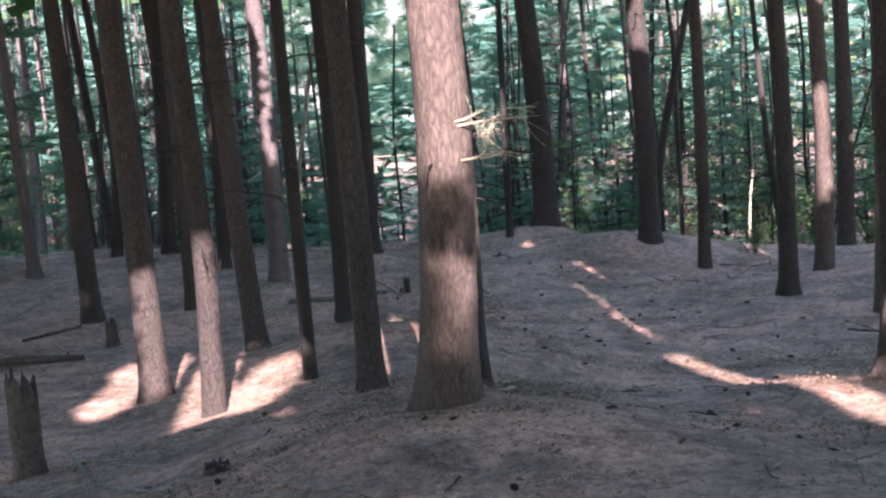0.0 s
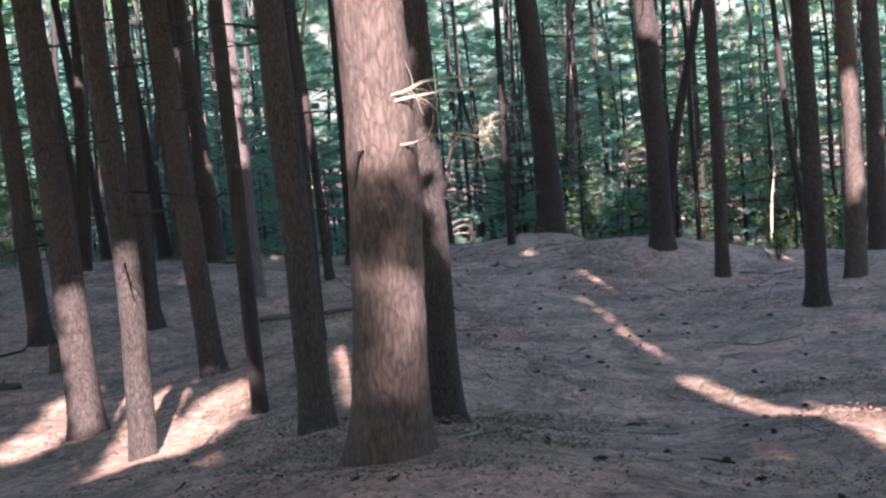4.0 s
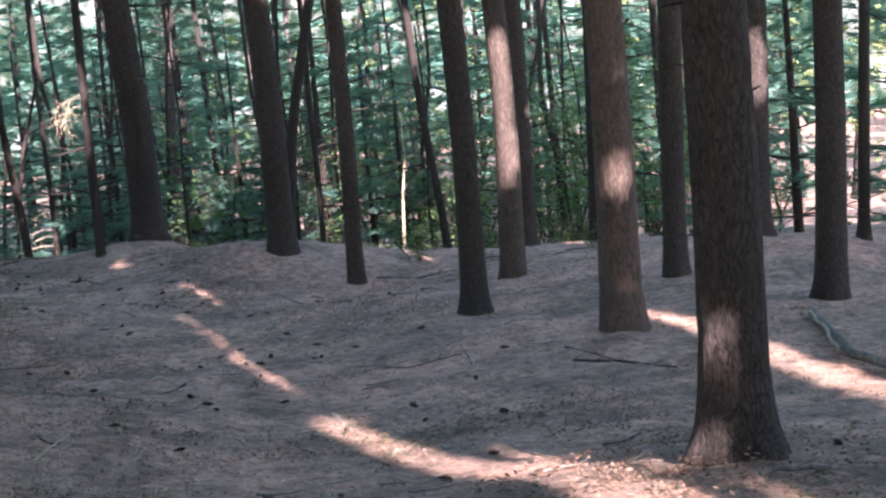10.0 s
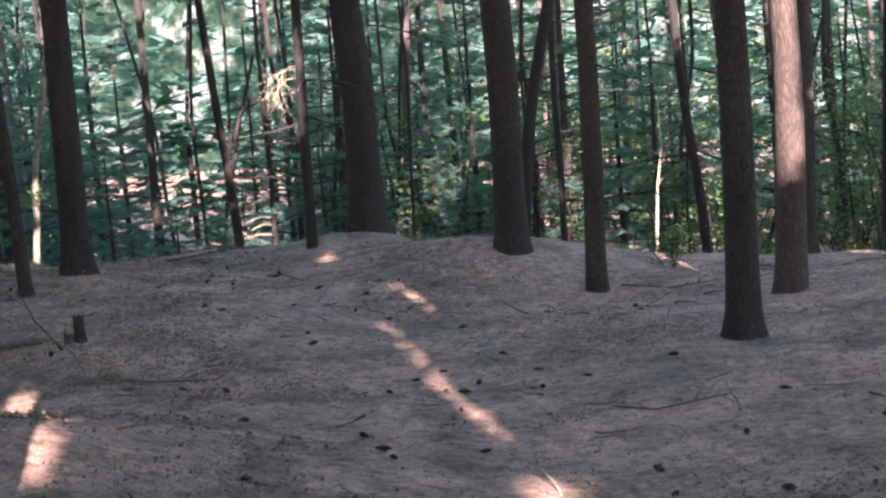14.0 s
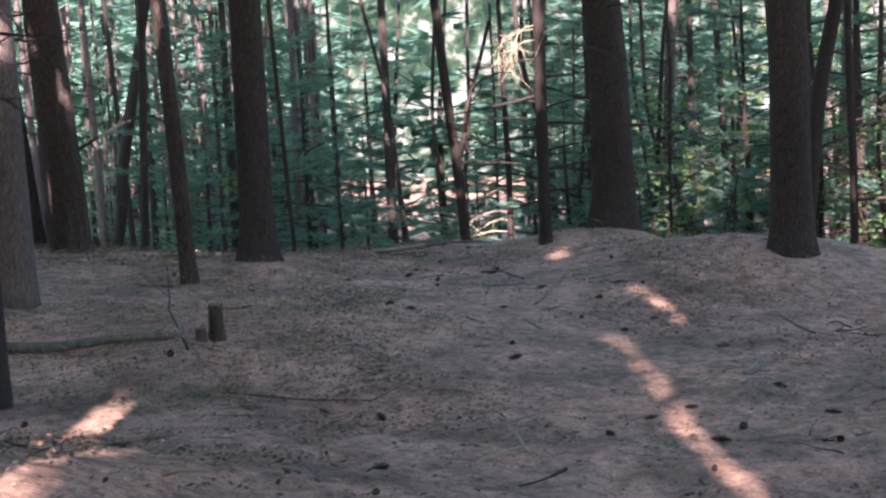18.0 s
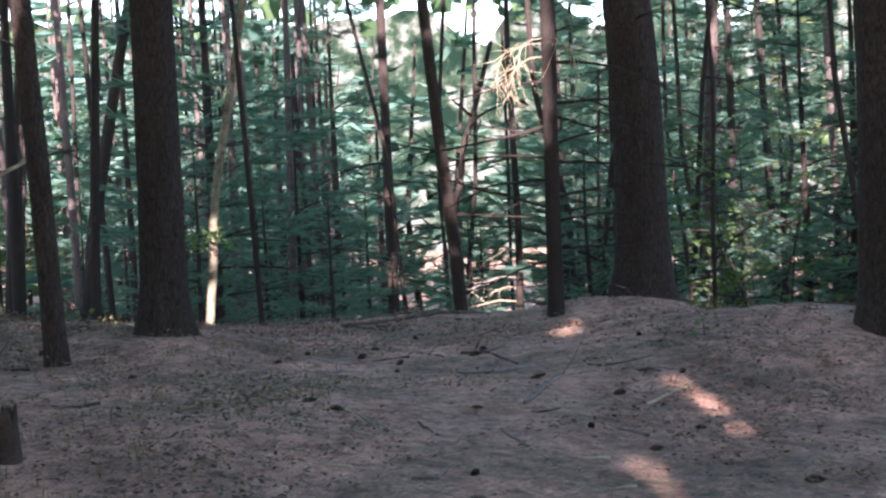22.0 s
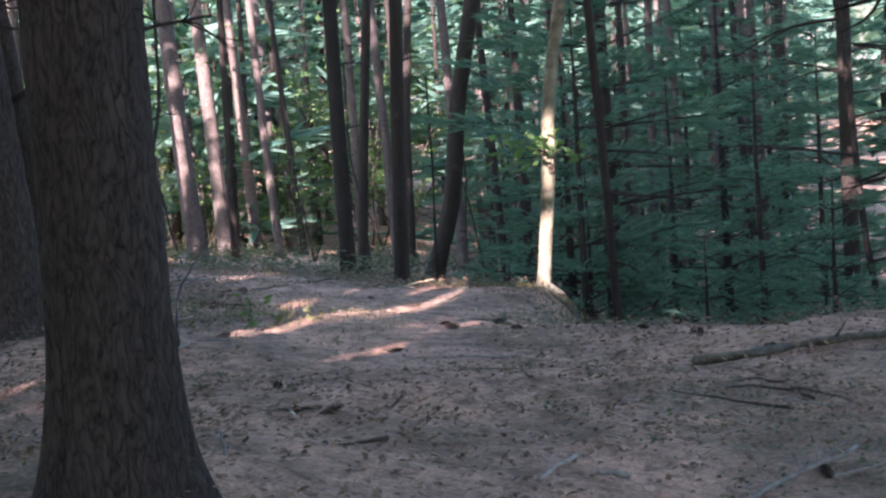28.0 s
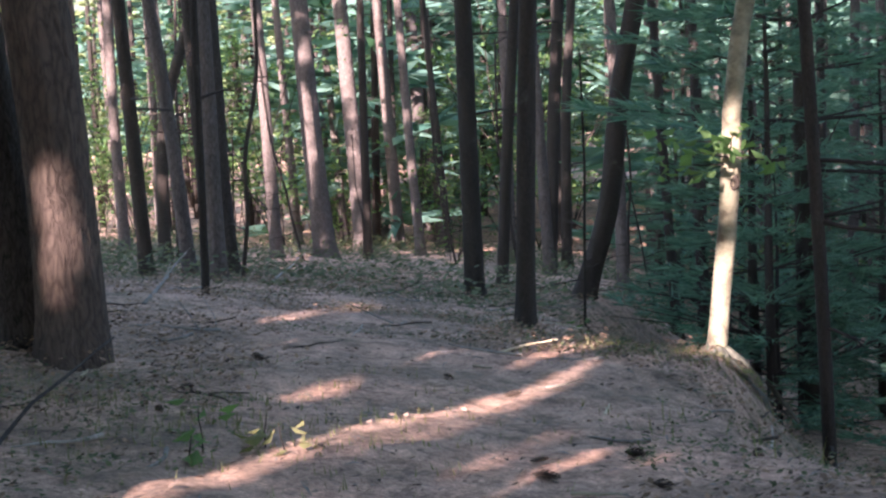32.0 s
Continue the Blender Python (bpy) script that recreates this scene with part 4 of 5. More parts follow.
for i, (a, ln) in enumerate(((-75, 0.55), (-35, 0.7), (-110, 0.5), (5, 0.6), (-150, 0.45))):
    r, k = radians(a), ln / 3
    pale_branch(pale_tree, [(0.03 * math.cos(r), 0.03 * math.sin(r), 0.16), (k * math.cos(r), k * math.sin(r), 0.05), (2 * k * math.cos(r + 0.25), 2 * k * math.sin(r + 0.25), -0.06 - 0.1 * (a > -60)), (ln * math.cos(r + 0.1), ln * math.sin(r + 0.1), -0.16 - 0.25 * (a > -60))], 0.034, 0.012, 2, 130 + i, WOOD_MOSSY, 0.22)


def root_mound(parent, x, y, z, wide, deep):
    """A mossy hump of roots and soil that a trunk stands on."""
    rings, sides = 9, 22
    v, f = [], []
    for i in range(rings + 1):
        k = i / rings
        for j in range(sides):
            a = 2 * math.pi * j / sides
            p = Vector((math.cos(a), math.sin(a), k))
            r = wide * math.sin(0.5 * math.pi * k) ** 0.8 * (1 + 0.35 * noise.noise(p * 1.3) + 0.35 * noise.noise(p * 4.0)) + 0.01
            v.append((x + r * p.x, y + r * p.y, z - deep * (1 - math.cos(0.5 * math.pi * k)) + 0.09 * k * noise.noise(p * 5 + Vector((3, 1, 2)))))
    f = [(i * sides + j, i * sides + (j + 1) % sides, (i + 1) * sides + (j + 1) % sides, (i + 1) * sides + j) for i in range(rings) for j in range(sides)]
    f = [q[::-1] for q in f] + [tuple(range(sides))]
    mesh_object("root_mound", v, f, MOSSY_SOIL, parent, label="mossy hump of roots and soil")


root_mound(pale_tree, 0.10, -0.11, 0.05, 0.33, 0.38)


def knot_hole(parent, at, out, wide, tall):
    """A ragged dark hole with a raised lip, facing along out."""
    out = Vector(out).normalized()
    side, up = Vector((0, 0, 1)).cross(out), Vector((0, 0, 1))
    rings = [(1.5, -0.012), (1.2, 0.008), (0.95, 0.006), (0.6, -0.004), (0.2, -0.008)]
    v = []
    for k, d in rings:
        for j in range(12):
            a = j * math.pi / 6
            w = k * (1 + 0.25 * noise.noise(Vector((math.cos(a), math.sin(a), 4))))
            v.append(tuple(Vector(at) + side * wide * w * math.cos(a) + up * tall * w * math.sin(a) + out * d))
    f = [(12 * i + j, 12 * i + (j + 1) % 12, 12 * i + 12 + (j + 1) % 12, 12 * i + 12 + j) for i in range(4) for j in range(12)] + [tuple(range(48, 60))]
    mesh_object("knot_hole", v, f, WOOD_DARK, parent, label="dark ragged knot hole")


knot_hole(pale_tree, (0.186, 0.007, 1.36), (0.4, -0.92, 0), 0.026, 0.04)

# ---- the unseen canopy overhead, added for shade, with the gaps through which sun falls ----
ACROSS = SUN_TO.cross(Vector((0, 0, 1))).normalized()
ALOFT = ACROSS.cross(SUN_TO).normalized()
GAPS = []


def gap(x0, y0, h0, x1, y1, h1, r, steps=6, part=1.0):
    """A gap that lets sun fall on the stretch between two places, h above the ground; part: how open it is."""
    for i in range(steps + 1):
        k = i / steps
        x, y = x0 + k * (x1 - x0), y0 + k * (y1 - y0)
        p = Vector((x, y, ground(x, y) + h0 + k * (h1 - h0)))
        GAPS.append((p.dot(ACROSS), p.dot(ALOFT), p.dot(SUN_TO), max(r, -0.08), part))


def strip(a, b, r, steps=6, part=1.0):
    """A gap whose sun falls on the floor between two places."""
    gap(*a, 0, *b, 0, r, steps, part)


# sunny strips on the floor
strip((3.92, 19.84), (4.58, 16.91), 0.14, 14)
strip((4.58, 16.91), (4.83, 13.16), 0.22, 14)
strip((4.98, 18.39), (5.21, 14.60), 0.05, 10, 0.8)
strip((4.99, 12.41), (5.31, 10.64), 0.18, 8)
strip((5.11, 17.35), (5.56, 12.23), 0.05, 12, 0.8)
strip((8.34, 23.24), (8.47, 22.09), 0.10, 4)
strip((8.47, 21.27), (8.64, 17.22), 0.19, 14)
strip((3.08, 29.89), (3.50, 28.1), -0.014, 20)
strip((2.90, 27.05), (3.29, 24.5), -0.012, 24)
strip((3.30, 24.35), (3.71, 21.7), 0.0, 24)
strip((0.62, 19.52), (-0.44, 23.92), 0.09, 10, 0.9)
strip((2.12, 32.3), (2.10, 33.7), 0.03, 12)
# sun on the large pine and on the slender trunks beside it
gap(0.8, 11.3, 0.62, 0.8, 11.3, 1.1, 0.2, 6)
gap(0.86, 11.3, 2.3, 0.84, 11.3, 3.5, 0.24, 12)
gap(-3.55, 18.9, 0.2, -3.5, 18.9, 1.5, 0.14, 6)
gap(-2.38, 16.7, 0.2, -2.38, 16.7, 2.0, 0.16, 8)
gap(-2.6, 17.0, 0, -2.9, 20.0, 0, 0.28, 6)
gap(-2.0, 17.0, 0, -1.8, 18.6, 0, 0.30, 6)
gap(-4.3, 18.9, 0, -4.4, 21.3, 0, 0.25, 6)
gap(-3.03, 28.4, 2.5, -3.03, 28.4, 6.0, 0.04, 12)
# sun high on a few trunks farther on
gap(7.83, 27.8, 1.6, 7.83, 27.8, 3.4, 0.12, 9)
gap(7.68, 22.5, 1.5, 7.68, 22.5, 1.9, 0.0, 4)
gap(7.68, 22.5, 0.5, 7.68, 22.5, 0.9, -0.08, 4)
gap(10.66, 31.9, 0.0, 10.66, 31.9, 0.6, 0.12, 4)
# the bend of the path, the pale trunk and the pine opposite
strip((-3.75, 35.9), (-3.92, 37.53), 0.07, 14)
strip((-3.92, 37.53), (-4.30, 39.21), 0.14, 12)
strip((-4.30, 39.21), (-5.0, 41.5), 0.15, 14)
strip((-2.75, 35.24), (-2.76, 36.21), 0.015, 14)
strip((-2.76, 36.21), (-2.95, 37.71), 0.01, 14)
strip((-2.96, 37.65), (-2.99, 38.05), 0.08, 3)
strip((-3.20, 37.02), (-3.62, 39.06), 0.0, 18)
strip((-4.84, 38.08), (-6.40, 42.8), 0.025, 36)
strip((-7.37, 40.81), (-8.79, 44.46), 0.0, 24)
gap(-4.25, 42.1, 0.1, -4.2, 42.1, 0.8, 0.1, 6)
gap(-4.2, 42.1, 1.2, -4.2, 42.1, 1.35, -0.02, 2)
gap(-4.15, 41.9, 1.45, -4.15, 41.9, 1.75, 0.0, 3)
gap(-4.2, 42.1, 1.75, -4.2, 42.1, 1.95, 0.0, 2)
gap(-6.22, 37.62, 0.4, -6.22, 37.62, 1.15, -0.01, 12)
gap(-5.05, 34.7, 0.9, -5.05, 34.7, 1.3, 0.06, 4)
# dead boughs, a leaning stick and the far trunks
gap(0.1, 41.8, 0.7, 0.1, 41.8, 1.3, 0.25, 4, 0.8)
gap(1.5, 35.3, 2.3, 1.5, 35.3, 3.1, 0.28, 4)
gap(8.5, 39.3, 0.6, 8.5, 39.3, 2.0, 0.15, 5)
gap(4.0, 39.4, 1.8, 4.9, 39.4, 3.4, 0.45, 4)
gap(6.6, 39.6, 0.8, 7.2, 39.6, 2.6, 0.35, 4)
gap(9.4, 38.6, 0.5, 9.9, 38.6, 1.8, 0.3, 4)
gap(-19.8, 57.0, 0.3, -19.8, 57.0, 2.0, 0.0, 6)
gap(-20.8, 56.6, 1.5, -20.8, 56.6, 4.0, 0.2, 6)


def build_canopy():
    """Unseen small ragged boughs that block the sun, turned mostly to it, left out where a gap lets a beam through."""
    rng = np.random.default_rng(9)
    n, k = 74000, 5
    x, y = rng.uniform(-26, 22, n), rng.uniform(-46, 50, n)
    z = rng.triangular(8.0, 12.0, 18.0, n) + 3.0 - 0.09 * np.clip(y + 10, 0, 50)
    p = np.stack([x, y, z], 1)
    s = rng.uniform(0.22, 0.5, n)
    u, v, w = p @ np.array(ACROSS), p @ np.array(ALOFT), p @ np.array(SUN_TO)
    thin = np.clip((y - 17) / 7, 0, 1) * np.clip((x + 2) / 3, 0, 1)
    keep = rng.random(n) > 0.92 * thin
    keep &= rng.random(n) > 0.85 * np.clip((y - 18) / 9, 0, 1) * np.clip((-8 - x) / 1.5, 0, 1) * np.clip((6.6 - 0.62 * y - x) / 1.5, 0, 1)
    keep &= rng.random(n) > 0.4 * np.clip((y - 27) / 5, 0, 1) * (x > -4.5) * (x < 1.5)
    keep &= (y < 36) | ((x < -2) & (y < 40)) | ((x < -2) & (y < 43) & (x > -0.55 * (y - 26)))
    # broken clumps over the woods ahead, which let the sun through in spots
    m = 29000
    ahead = np.stack([rng.uniform(-34, 30, m), rng.uniform(24, 82, m), rng.uniform(8.0, 15.0, m)], 1)
    clump = np.array([noise.noise(Vector(q) * 0.55) + 0.6 * noise.noise(Vector(q) * 1.3) for q in ahead.tolist()])
    ahead = ahead[(clump > np.where(ahead[:, 0] < -10, 0.33, np.where((ahead[:, 0] < -2) & (ahead[:, 1] < 50), -0.1, 0.14))) & ((ahead[:, 1] > 36) | (ahead[:, 0] > 0))]
    p, keep = np.concatenate([p, ahead]), np.concatenate([keep, np.ones(len(ahead), bool)])
    s = np.concatenate([s, rng.uniform(0.25, 0.5, len(ahead))])
    n = len(p)
    u, v, w = p @ np.array(ACROSS), p @ np.array(ALOFT), p @ np.array(SUN_TO)
    chance = rng.random(n)
    for gu, gv, gw, r, part in GAPS:
        keep &= ~(((gu - u) ** 2 + (gv - v) ** 2 < (np.maximum(r + 0.85 * s, 0.02)) ** 2) & (gw > w) & (chance < 0.4 + part))
    p, s = p[keep], s[keep]
    # finer unseen sprays that edge the gaps, added to sharpen the sun patches
    spot = np.array(GAPS)
    spot = spot[rng.integers(0, len(spot), 20000)]
    m = len(spot)
    turn, out = rng.uniform(0, 2 * np.pi, m), np.sqrt(rng.uniform(0, 1, m)) * 0.85
    u, v = spot[:, 0] + out * np.cos(turn), spot[:, 1] + out * np.sin(turn)
    w = spot[:, 2] - rng.uniform(17, 24, m)
    fine = rng.uniform(0.08, 0.15, m)
    keep, chance = np.ones(m, bool), rng.random(m)
    for gu, gv, gw, r, part in GAPS:
        keep &= ~(((gu - u) ** 2 + (gv - v) ** 2 < (np.maximum(r + 0.8 * fine, 0.02)) ** 2) & (gw > w) & (chance < 0.45 + 0.55 * part))
    q = u[:, None] * np.array(ACROSS) + v[:, None] * np.array(ALOFT) + w[:, None] * np.array(SUN_TO)
    p, s = np.concatenate([p, q[keep]]), np.concatenate([s, fine[keep]])
    n = len(p)
    d = rng.normal(size=(n, 3)) * 0.55 - np.array(SUN_TO)
    d /= np.linalg.norm(d, axis=1)[:, None]
    a = np.cross(d, [0.3, 0.2, 1.0])
    a /= np.linalg.norm(a, axis=1)[:, None]
    b = np.cross(d, a)
    q = np.arange(k) * 2 * np.pi / k
    reach = s[:, None] * rng.uniform(0.6, 1.15, (n, k))
    verts = p[:, None] + reach[..., None] * (np.cos(q)[None, :, None] * a[:, None] + np.sin(q)[None, :, None] * b[:, None])
    faces = np.arange(n * k).reshape(n, k)
    ob = mesh_object("canopy", verts.reshape(-1, 3).tolist(), faces.tolist(), CANOPY, smooth=False)
    tagged(ob, "dense green pine canopy high overhead, unseen, added for shade", "canopy", kind="stuff")


build_canopy()


# ---- fallen wood, stumps and litter ----
def on_ground(points, lift):
    return [(x, y, rough_ground(x, y) + h + lift) for (x, y), h in points]


def fallen(name, label, points, r0, r1, mat=WOOD_GREY, twigs=0, seed=1, category="stick", reach=0.4):
    """A fallen stick or log along places on the floor, each with its height over it."""
    rnd = random.Random(seed)
    pts = [Vector(p) for p in on_ground(points, r0 * 0.55)]
    fine = []
    for a, b in zip(pts, pts[1:]):
        for k in range(4):
            q = a.lerp(b, k / 4)
            fine.append(q + Vector((rnd.gauss(0, 1), rnd.gauss(0, 1), 0)) * min(0.02, r0) * 0.8)
    fine.append(pts[-1])
    base = fine[0].copy()
    top = new(name)
    top.location = base
    tagged(top, label, category, "fallen wood")
    verts, faces = limb_mesh([p - base for p in fine], r0, r1, 9)
    for i, v in enumerate(verts):
        q = Vector(v)
        verts[i] = tuple(q + Vector((1, 1, 1)) * 0.18 * r0 * noise.noise((q + base) * 14))
    mesh_object("stem", verts, faces, mat, top)
    for _ in range(twigs):
        i = rnd.randint(2, len(fine) - 2)
        d = (fine[i + 1] - fine[i]).normalized() + Vector((rnd.uniform(-1, 1), rnd.uniform(-1, 1), rnd.uniform(0, 0.7)))
        v, f = limb_mesh(crooked(fine[i] - base, d, reach * rnd.uniform(0.4, 1), 5, 0.2, rnd), r0 * 0.4, r0 * 0.12, 6)
        mesh_object("twig", v, f, mat, top)
    return top


def stump(x, y, r, tall, label, jag=0.35, seed=1, mat=WOOD_DARK):
    """A broken stump with a splintered top."""
    rnd = random.Random(seed)
    sides, rows = 26, 12
    teeth = [rnd.uniform(1 - jag, 1.0) for _ in range(sides)]
    verts = []
    for i in range(rows + 1):
        for k in range(sides):
            a = 2 * math.pi * k / sides
            h = tall * i / rows * (teeth[k] if i > rows - 3 else 1 if i < rows - 5 else 0.5 + 0.5 * teeth[k])
            q = r * (1 + 0.35 * math.exp(-h / 0.08) + 0.10 * noise.noise(Vector((math.cos(a) * 2.2 + seed, math.sin(a) * 2.2, h * 3))) + 0.06 * noise.noise(Vector((math.cos(a) * 7, math.sin(a) * 7 + seed, h * 2))))
            verts.append((q * math.cos(a), q * math.sin(a), h - (0.12 if i == 0 else 0)))
    top_row = rows * sides
    faces = [(i * sides + k, i * sides + (k + 1) % sides, (i + 1) * sides + (k + 1) % sides, (i + 1) * sides + k) for i in range(rows) for k in range(sides)]
    verts.append((0, 0, tall * (1 - jag) * 0.85))
    faces += [(top_row + k, top_row + (k + 1) % sides, len(verts) - 1) for k in range(sides)]
    ob = mesh_object("stump", verts, faces, mat)
    ob.location = (x, y, rough_ground(x, y))
    tagged(ob, label, "stump", "stumps")
    return ob


stump(*(-3.91, 14.13), 0.165, 1.22, "tall rotten stump beside a fallen log", 0.3, 3)
stump(*(-5.30, 23.49), 0.10, 0.50, "short broken brown stump among pines", 0.3, 4)
stump(*(-0.35, 26.19), 0.06, 0.34, "small splintered stump beside a fallen log", 0.45, 6)
stump(*(-0.44, 26.03), 0.04, 0.13, "tiny broken stump beside a bigger one", 0.4, 7)
stump(*(-1.35, 11.38), 0.10, 0.13, "low rotten stub in the needle litter", 0.6, 8)
fallen("log", "old fallen log lying against a stump", [((-8.19, 22.07), 0.0), ((-6.69, 22.31), 0.05), ((-5.52, 22.44), 0.02)], 0.09, 0.05, WOOD_DARK, 1, 3, "log")
fallen("stick", "pale crooked branch on the litter", [((-3.90, 15.40), 0.1), ((-2.80, 12.67), 0), ((-1.66, 10.78), 0.02)], 0.016, 0.008, WOOD_GREY, 3, 4)
fallen("stick", "pale thin branch on the litter", [((-3.61, 14.97), 0.06), ((-2.75, 13.50), 0.02), ((-2.12, 12.80), 0)], 0.012, 0.006, WOOD_GREY, 1, 5)
fallen("stick", "pale dead branch raised off the floor", [((-8.03, 25.31), 0), ((-7.44, 26.17), 0.15), ((-7.30, 27.57), 0.3)], 0.03, 0.012, WOOD_GREY, 3, 6)
fallen("stick", "dark dead branch leaning up", [((-7.04, 24.09), 0.02), ((-6.17, 24.61), 0.1), ((-6.15, 26.40), 0.35)], 0.03, 0.012, WOOD_DARK, 2, 7)
fallen("stick", "curved twig at the foot of a pine", [((-0.69, 10.19), 0), ((-0.21, 9.53), 0.05), ((0.21, 9.10), 0)], 0.012, 0.006, WOOD_GREY, 4, 8)
fallen("log", "mossy grey log lying beside a stump", [((-2.54, 26.00), 0.02), ((-1.57, 25.90), 0.02), ((-1.21, 26.01), 0.02), ((-0.72, 26.04), 0.02)], 0.048, 0.036, WOOD_MOSSY, 2, 9, "log")
fallen("stick", "bent dead twigs beside a stump", [((-0.42, 25.63), 0), ((-0.98, 26.94), 0.12), ((-1.73, 29.22), 0.3)], 0.012, 0.006, WOOD_DARK, 2, 10)
fallen("stick", "bleached twig leaning on a log", [((-0.23, 25.31), 0), ((-0.57, 25.96), 0.06), ((-0.80, 26.37), 0.1)], 0.011, 0.006, WOOD_GREY, 1, 11)
fallen("stick", "crooked pale stick on the needles", [((2.11, 28.66), 0.01), ((2.16, 29.33), 0.02), ((2.20, 29.85), 0.03), ((2.28, 29.97), 0.02)], 0.011, 0.007, WOOD_GREY, 2, 12)
fallen("stick", "pale stick lying flat on the needles", [((1.65, 30.16), 0), ((2.00, 30.56), 0.01)], 0.011, 0.007, WOOD_GREY, 1, 13)
fallen("stick", "short pale stick on the needles", [((2.41, 30.41), 0), ((2.61, 30.21), 0)], 0.014, 0.012, WOOD_PALE, 0, 14)
fallen("stick", "dark branch half sunk in litter", [((1.31, 31.34), 0.02), ((1.53, 31.30), 0.03), ((1.85, 30.77), 0)], 0.012, 0.007, WOOD_DARK, 4, 15, "stick", 0.25)
fallen("stick", "pale stick among dark ones", [((0.92, 31.44), 0.02), ((1.19, 31.16), 0.01)], 0.012, 0.009, WOOD_GREY, 1, 16)
fallen("log", "thin fallen log under a leaning trunk", [((-0.70, 35.93), 0.0), ((-0.18, 36.48), 0.02), ((0.31, 36.66), 0.03), ((0.76, 36.73), 0.03)], 0.03, 0.018, WOOD_MOSSY, 4, 17, "log", 0.35)
fallen("stick", "dead branch with side twigs on the slope", [((0.36, 32.78), 0.01), ((0.46, 33.24), 0.03), ((0.62, 33.77), 0.05)], 0.014, 0.008, WOOD_GREY, 5, 18)
fallen("stick", "short pale stick on the path", [((-0.40, 32.92), 0), ((-0.40, 33.28), 0.01)], 0.012, 0.010, WOOD_GREY, 0, 19)
fallen("stick", "short pale stick on the path", [((-0.26, 33.13), 0), ((-0.12, 33.13), 0)], 0.013, 0.011, WOOD_GREY, 0, 20)
fallen("log", "grey log beside a strip of sun", [((9.83, 22.14), 0.02), ((9.03, 19.75), 0.05), ((9.02, 18.69), 0.04), ((9.03, 17.67), 0.03)], 0.06, 0.035, WOOD_MOSSY, 2, 21, "log")
fallen("stick", "pale forked branch standing off a log", [((8.97, 19.97), 0.05), ((9.21, 20.62), 0.16), ((9.30, 21.16), 0.26)], 0.022, 0.010, WOOD_PALE, 2, 22)
fallen("stick", "thin dark branch on the litter", [((6.65, 21.44), 0), ((7.02, 20.94), 0.01), ((7.48, 20.51), 0)], 0.02, 0.01, WOOD_DARK, 3, 23)
fallen("stick", "dead branch at the roots of a pine", [((5.45, 14.12), 0.01), ((5.82, 14.02), 0.01)], 0.018, 0.012, WOOD_GREY, 1, 24)
fallen("stick", "thin branch lying across the litter", [((4.57, 22.73), 0), ((5.07, 22.27), 0.01), ((5.72, 22.39), 0.01)], 0.0091, 0.0048, WOOD_BROWN, 3, 25)
fallen("stick", "thin branch lying across the litter", [((6.78, 22.02), 0), ((7.08, 21.14), 0.01), ((7.47, 20.44), 0)], 0.0104, 0.0048, WOOD_BROWN, 3, 26)
fallen("stick", "dead branch below the pines", [((6.10, 29.73), 0), ((6.63, 29.17), 0.02), ((7.36, 29.38), 0.03)], 0.0143, 0.0072, WOOD_BROWN, 4, 27)
fallen("stick", "crooked bleached stick on the litter", [((3.84, 25.29), 0), ((3.99, 25.73), 0.05), ((3.96, 25.98), 0.02)], 0.012, 0.007, WOOD_GREY, 1, 28)
fallen("stick", "bleached curved stick on the litter", [((3.81, 25.01), 0), ((3.93, 25.53), 0.02), ((4.02, 25.84), 0.02)], 0.015, 0.010, WOOD_GREY, 2, 29)
fallen("stick", "long thin twigs on the needles", [((0.21, 24.42), 0), ((0.83, 24.32), 0.01), ((1.27, 24.28), 0.02), ((1.50, 24.81), 0.05)], 0.0078, 0.0036, WOOD_BROWN, 4, 30)
fallen("stick", "thin dead stem standing in the litter", [((-2.92, 33.65), 0.0), ((-3.22, 34.40), 0.12), ((-4.01, 35.53), 0.3), ((-4.56, 36.46), 0.42)], 0.012, 0.005, BARK_SLIM, 1, 31)
fallen("stick", "dark fallen branch near a trunk", [((-3.34, 33.88), 0.0), ((-3.02, 33.87), 0.03)], 0.02, 0.012, WOOD_DARK, 2, 32)
fallen("log", "broken dark log end among far pines", [((-25.05, 66.18), 0.1), ((-27.06, 69.34), 0.3), ((-25.54, 68.42), 0.1)], 0.12, 0.08, WOOD_DARK, 2, 33, "log", 0.8)
fallen("stick", "grey branches heaped below the trunks", [((-8.64, 40.68), 0.0), ((-11.73, 44.16), 0.15), ((-18.83, 52.00), 0.4)], 0.02, 0.01, WOOD_GREY, 5, 34)
fallen("stick", "grey branch at the side of the path", [((-13.18, 47.58), 0.02), ((-18.36, 54.65), 0.25)], 0.02, 0.01, WOOD_GREY, 3, 35)
fallen("stick", "pale dead twig on the bank", [((-3.18, 40.26), 0.0), ((-3.43, 40.93), 0.2)], 0.012, 0.006, WOOD_GREY, 1, 36)


def brush(label, seed, n, reach):
    """A loose heap of dead twigs on the floor."""
    rnd = random.Random(seed)
    top = new("brush")
    tagged(top, label, "brush", "heaps of dead twigs")
    for _ in range(n):
        a = rnd.uniform(0, 6.3)
        p = (rnd.gauss(0, 0.25), rnd.gauss(0, 0.2), rnd.uniform(0.0, 0.05))
        v, f = limb_mesh(crooked(p, (math.cos(a), math.sin(a), rnd.uniform(-0.02, 0.32)), reach * rnd.uniform(0.4, 1.0), 5, 0.2, rnd, 0.03), rnd.uniform(0.006, 0.013), 0.003, 5)
        mesh_object("twig", v, f, (WOOD_DARK, WOOD_GREY, WOOD_DARK)[rnd.randint(0, 2)], top)
    return top


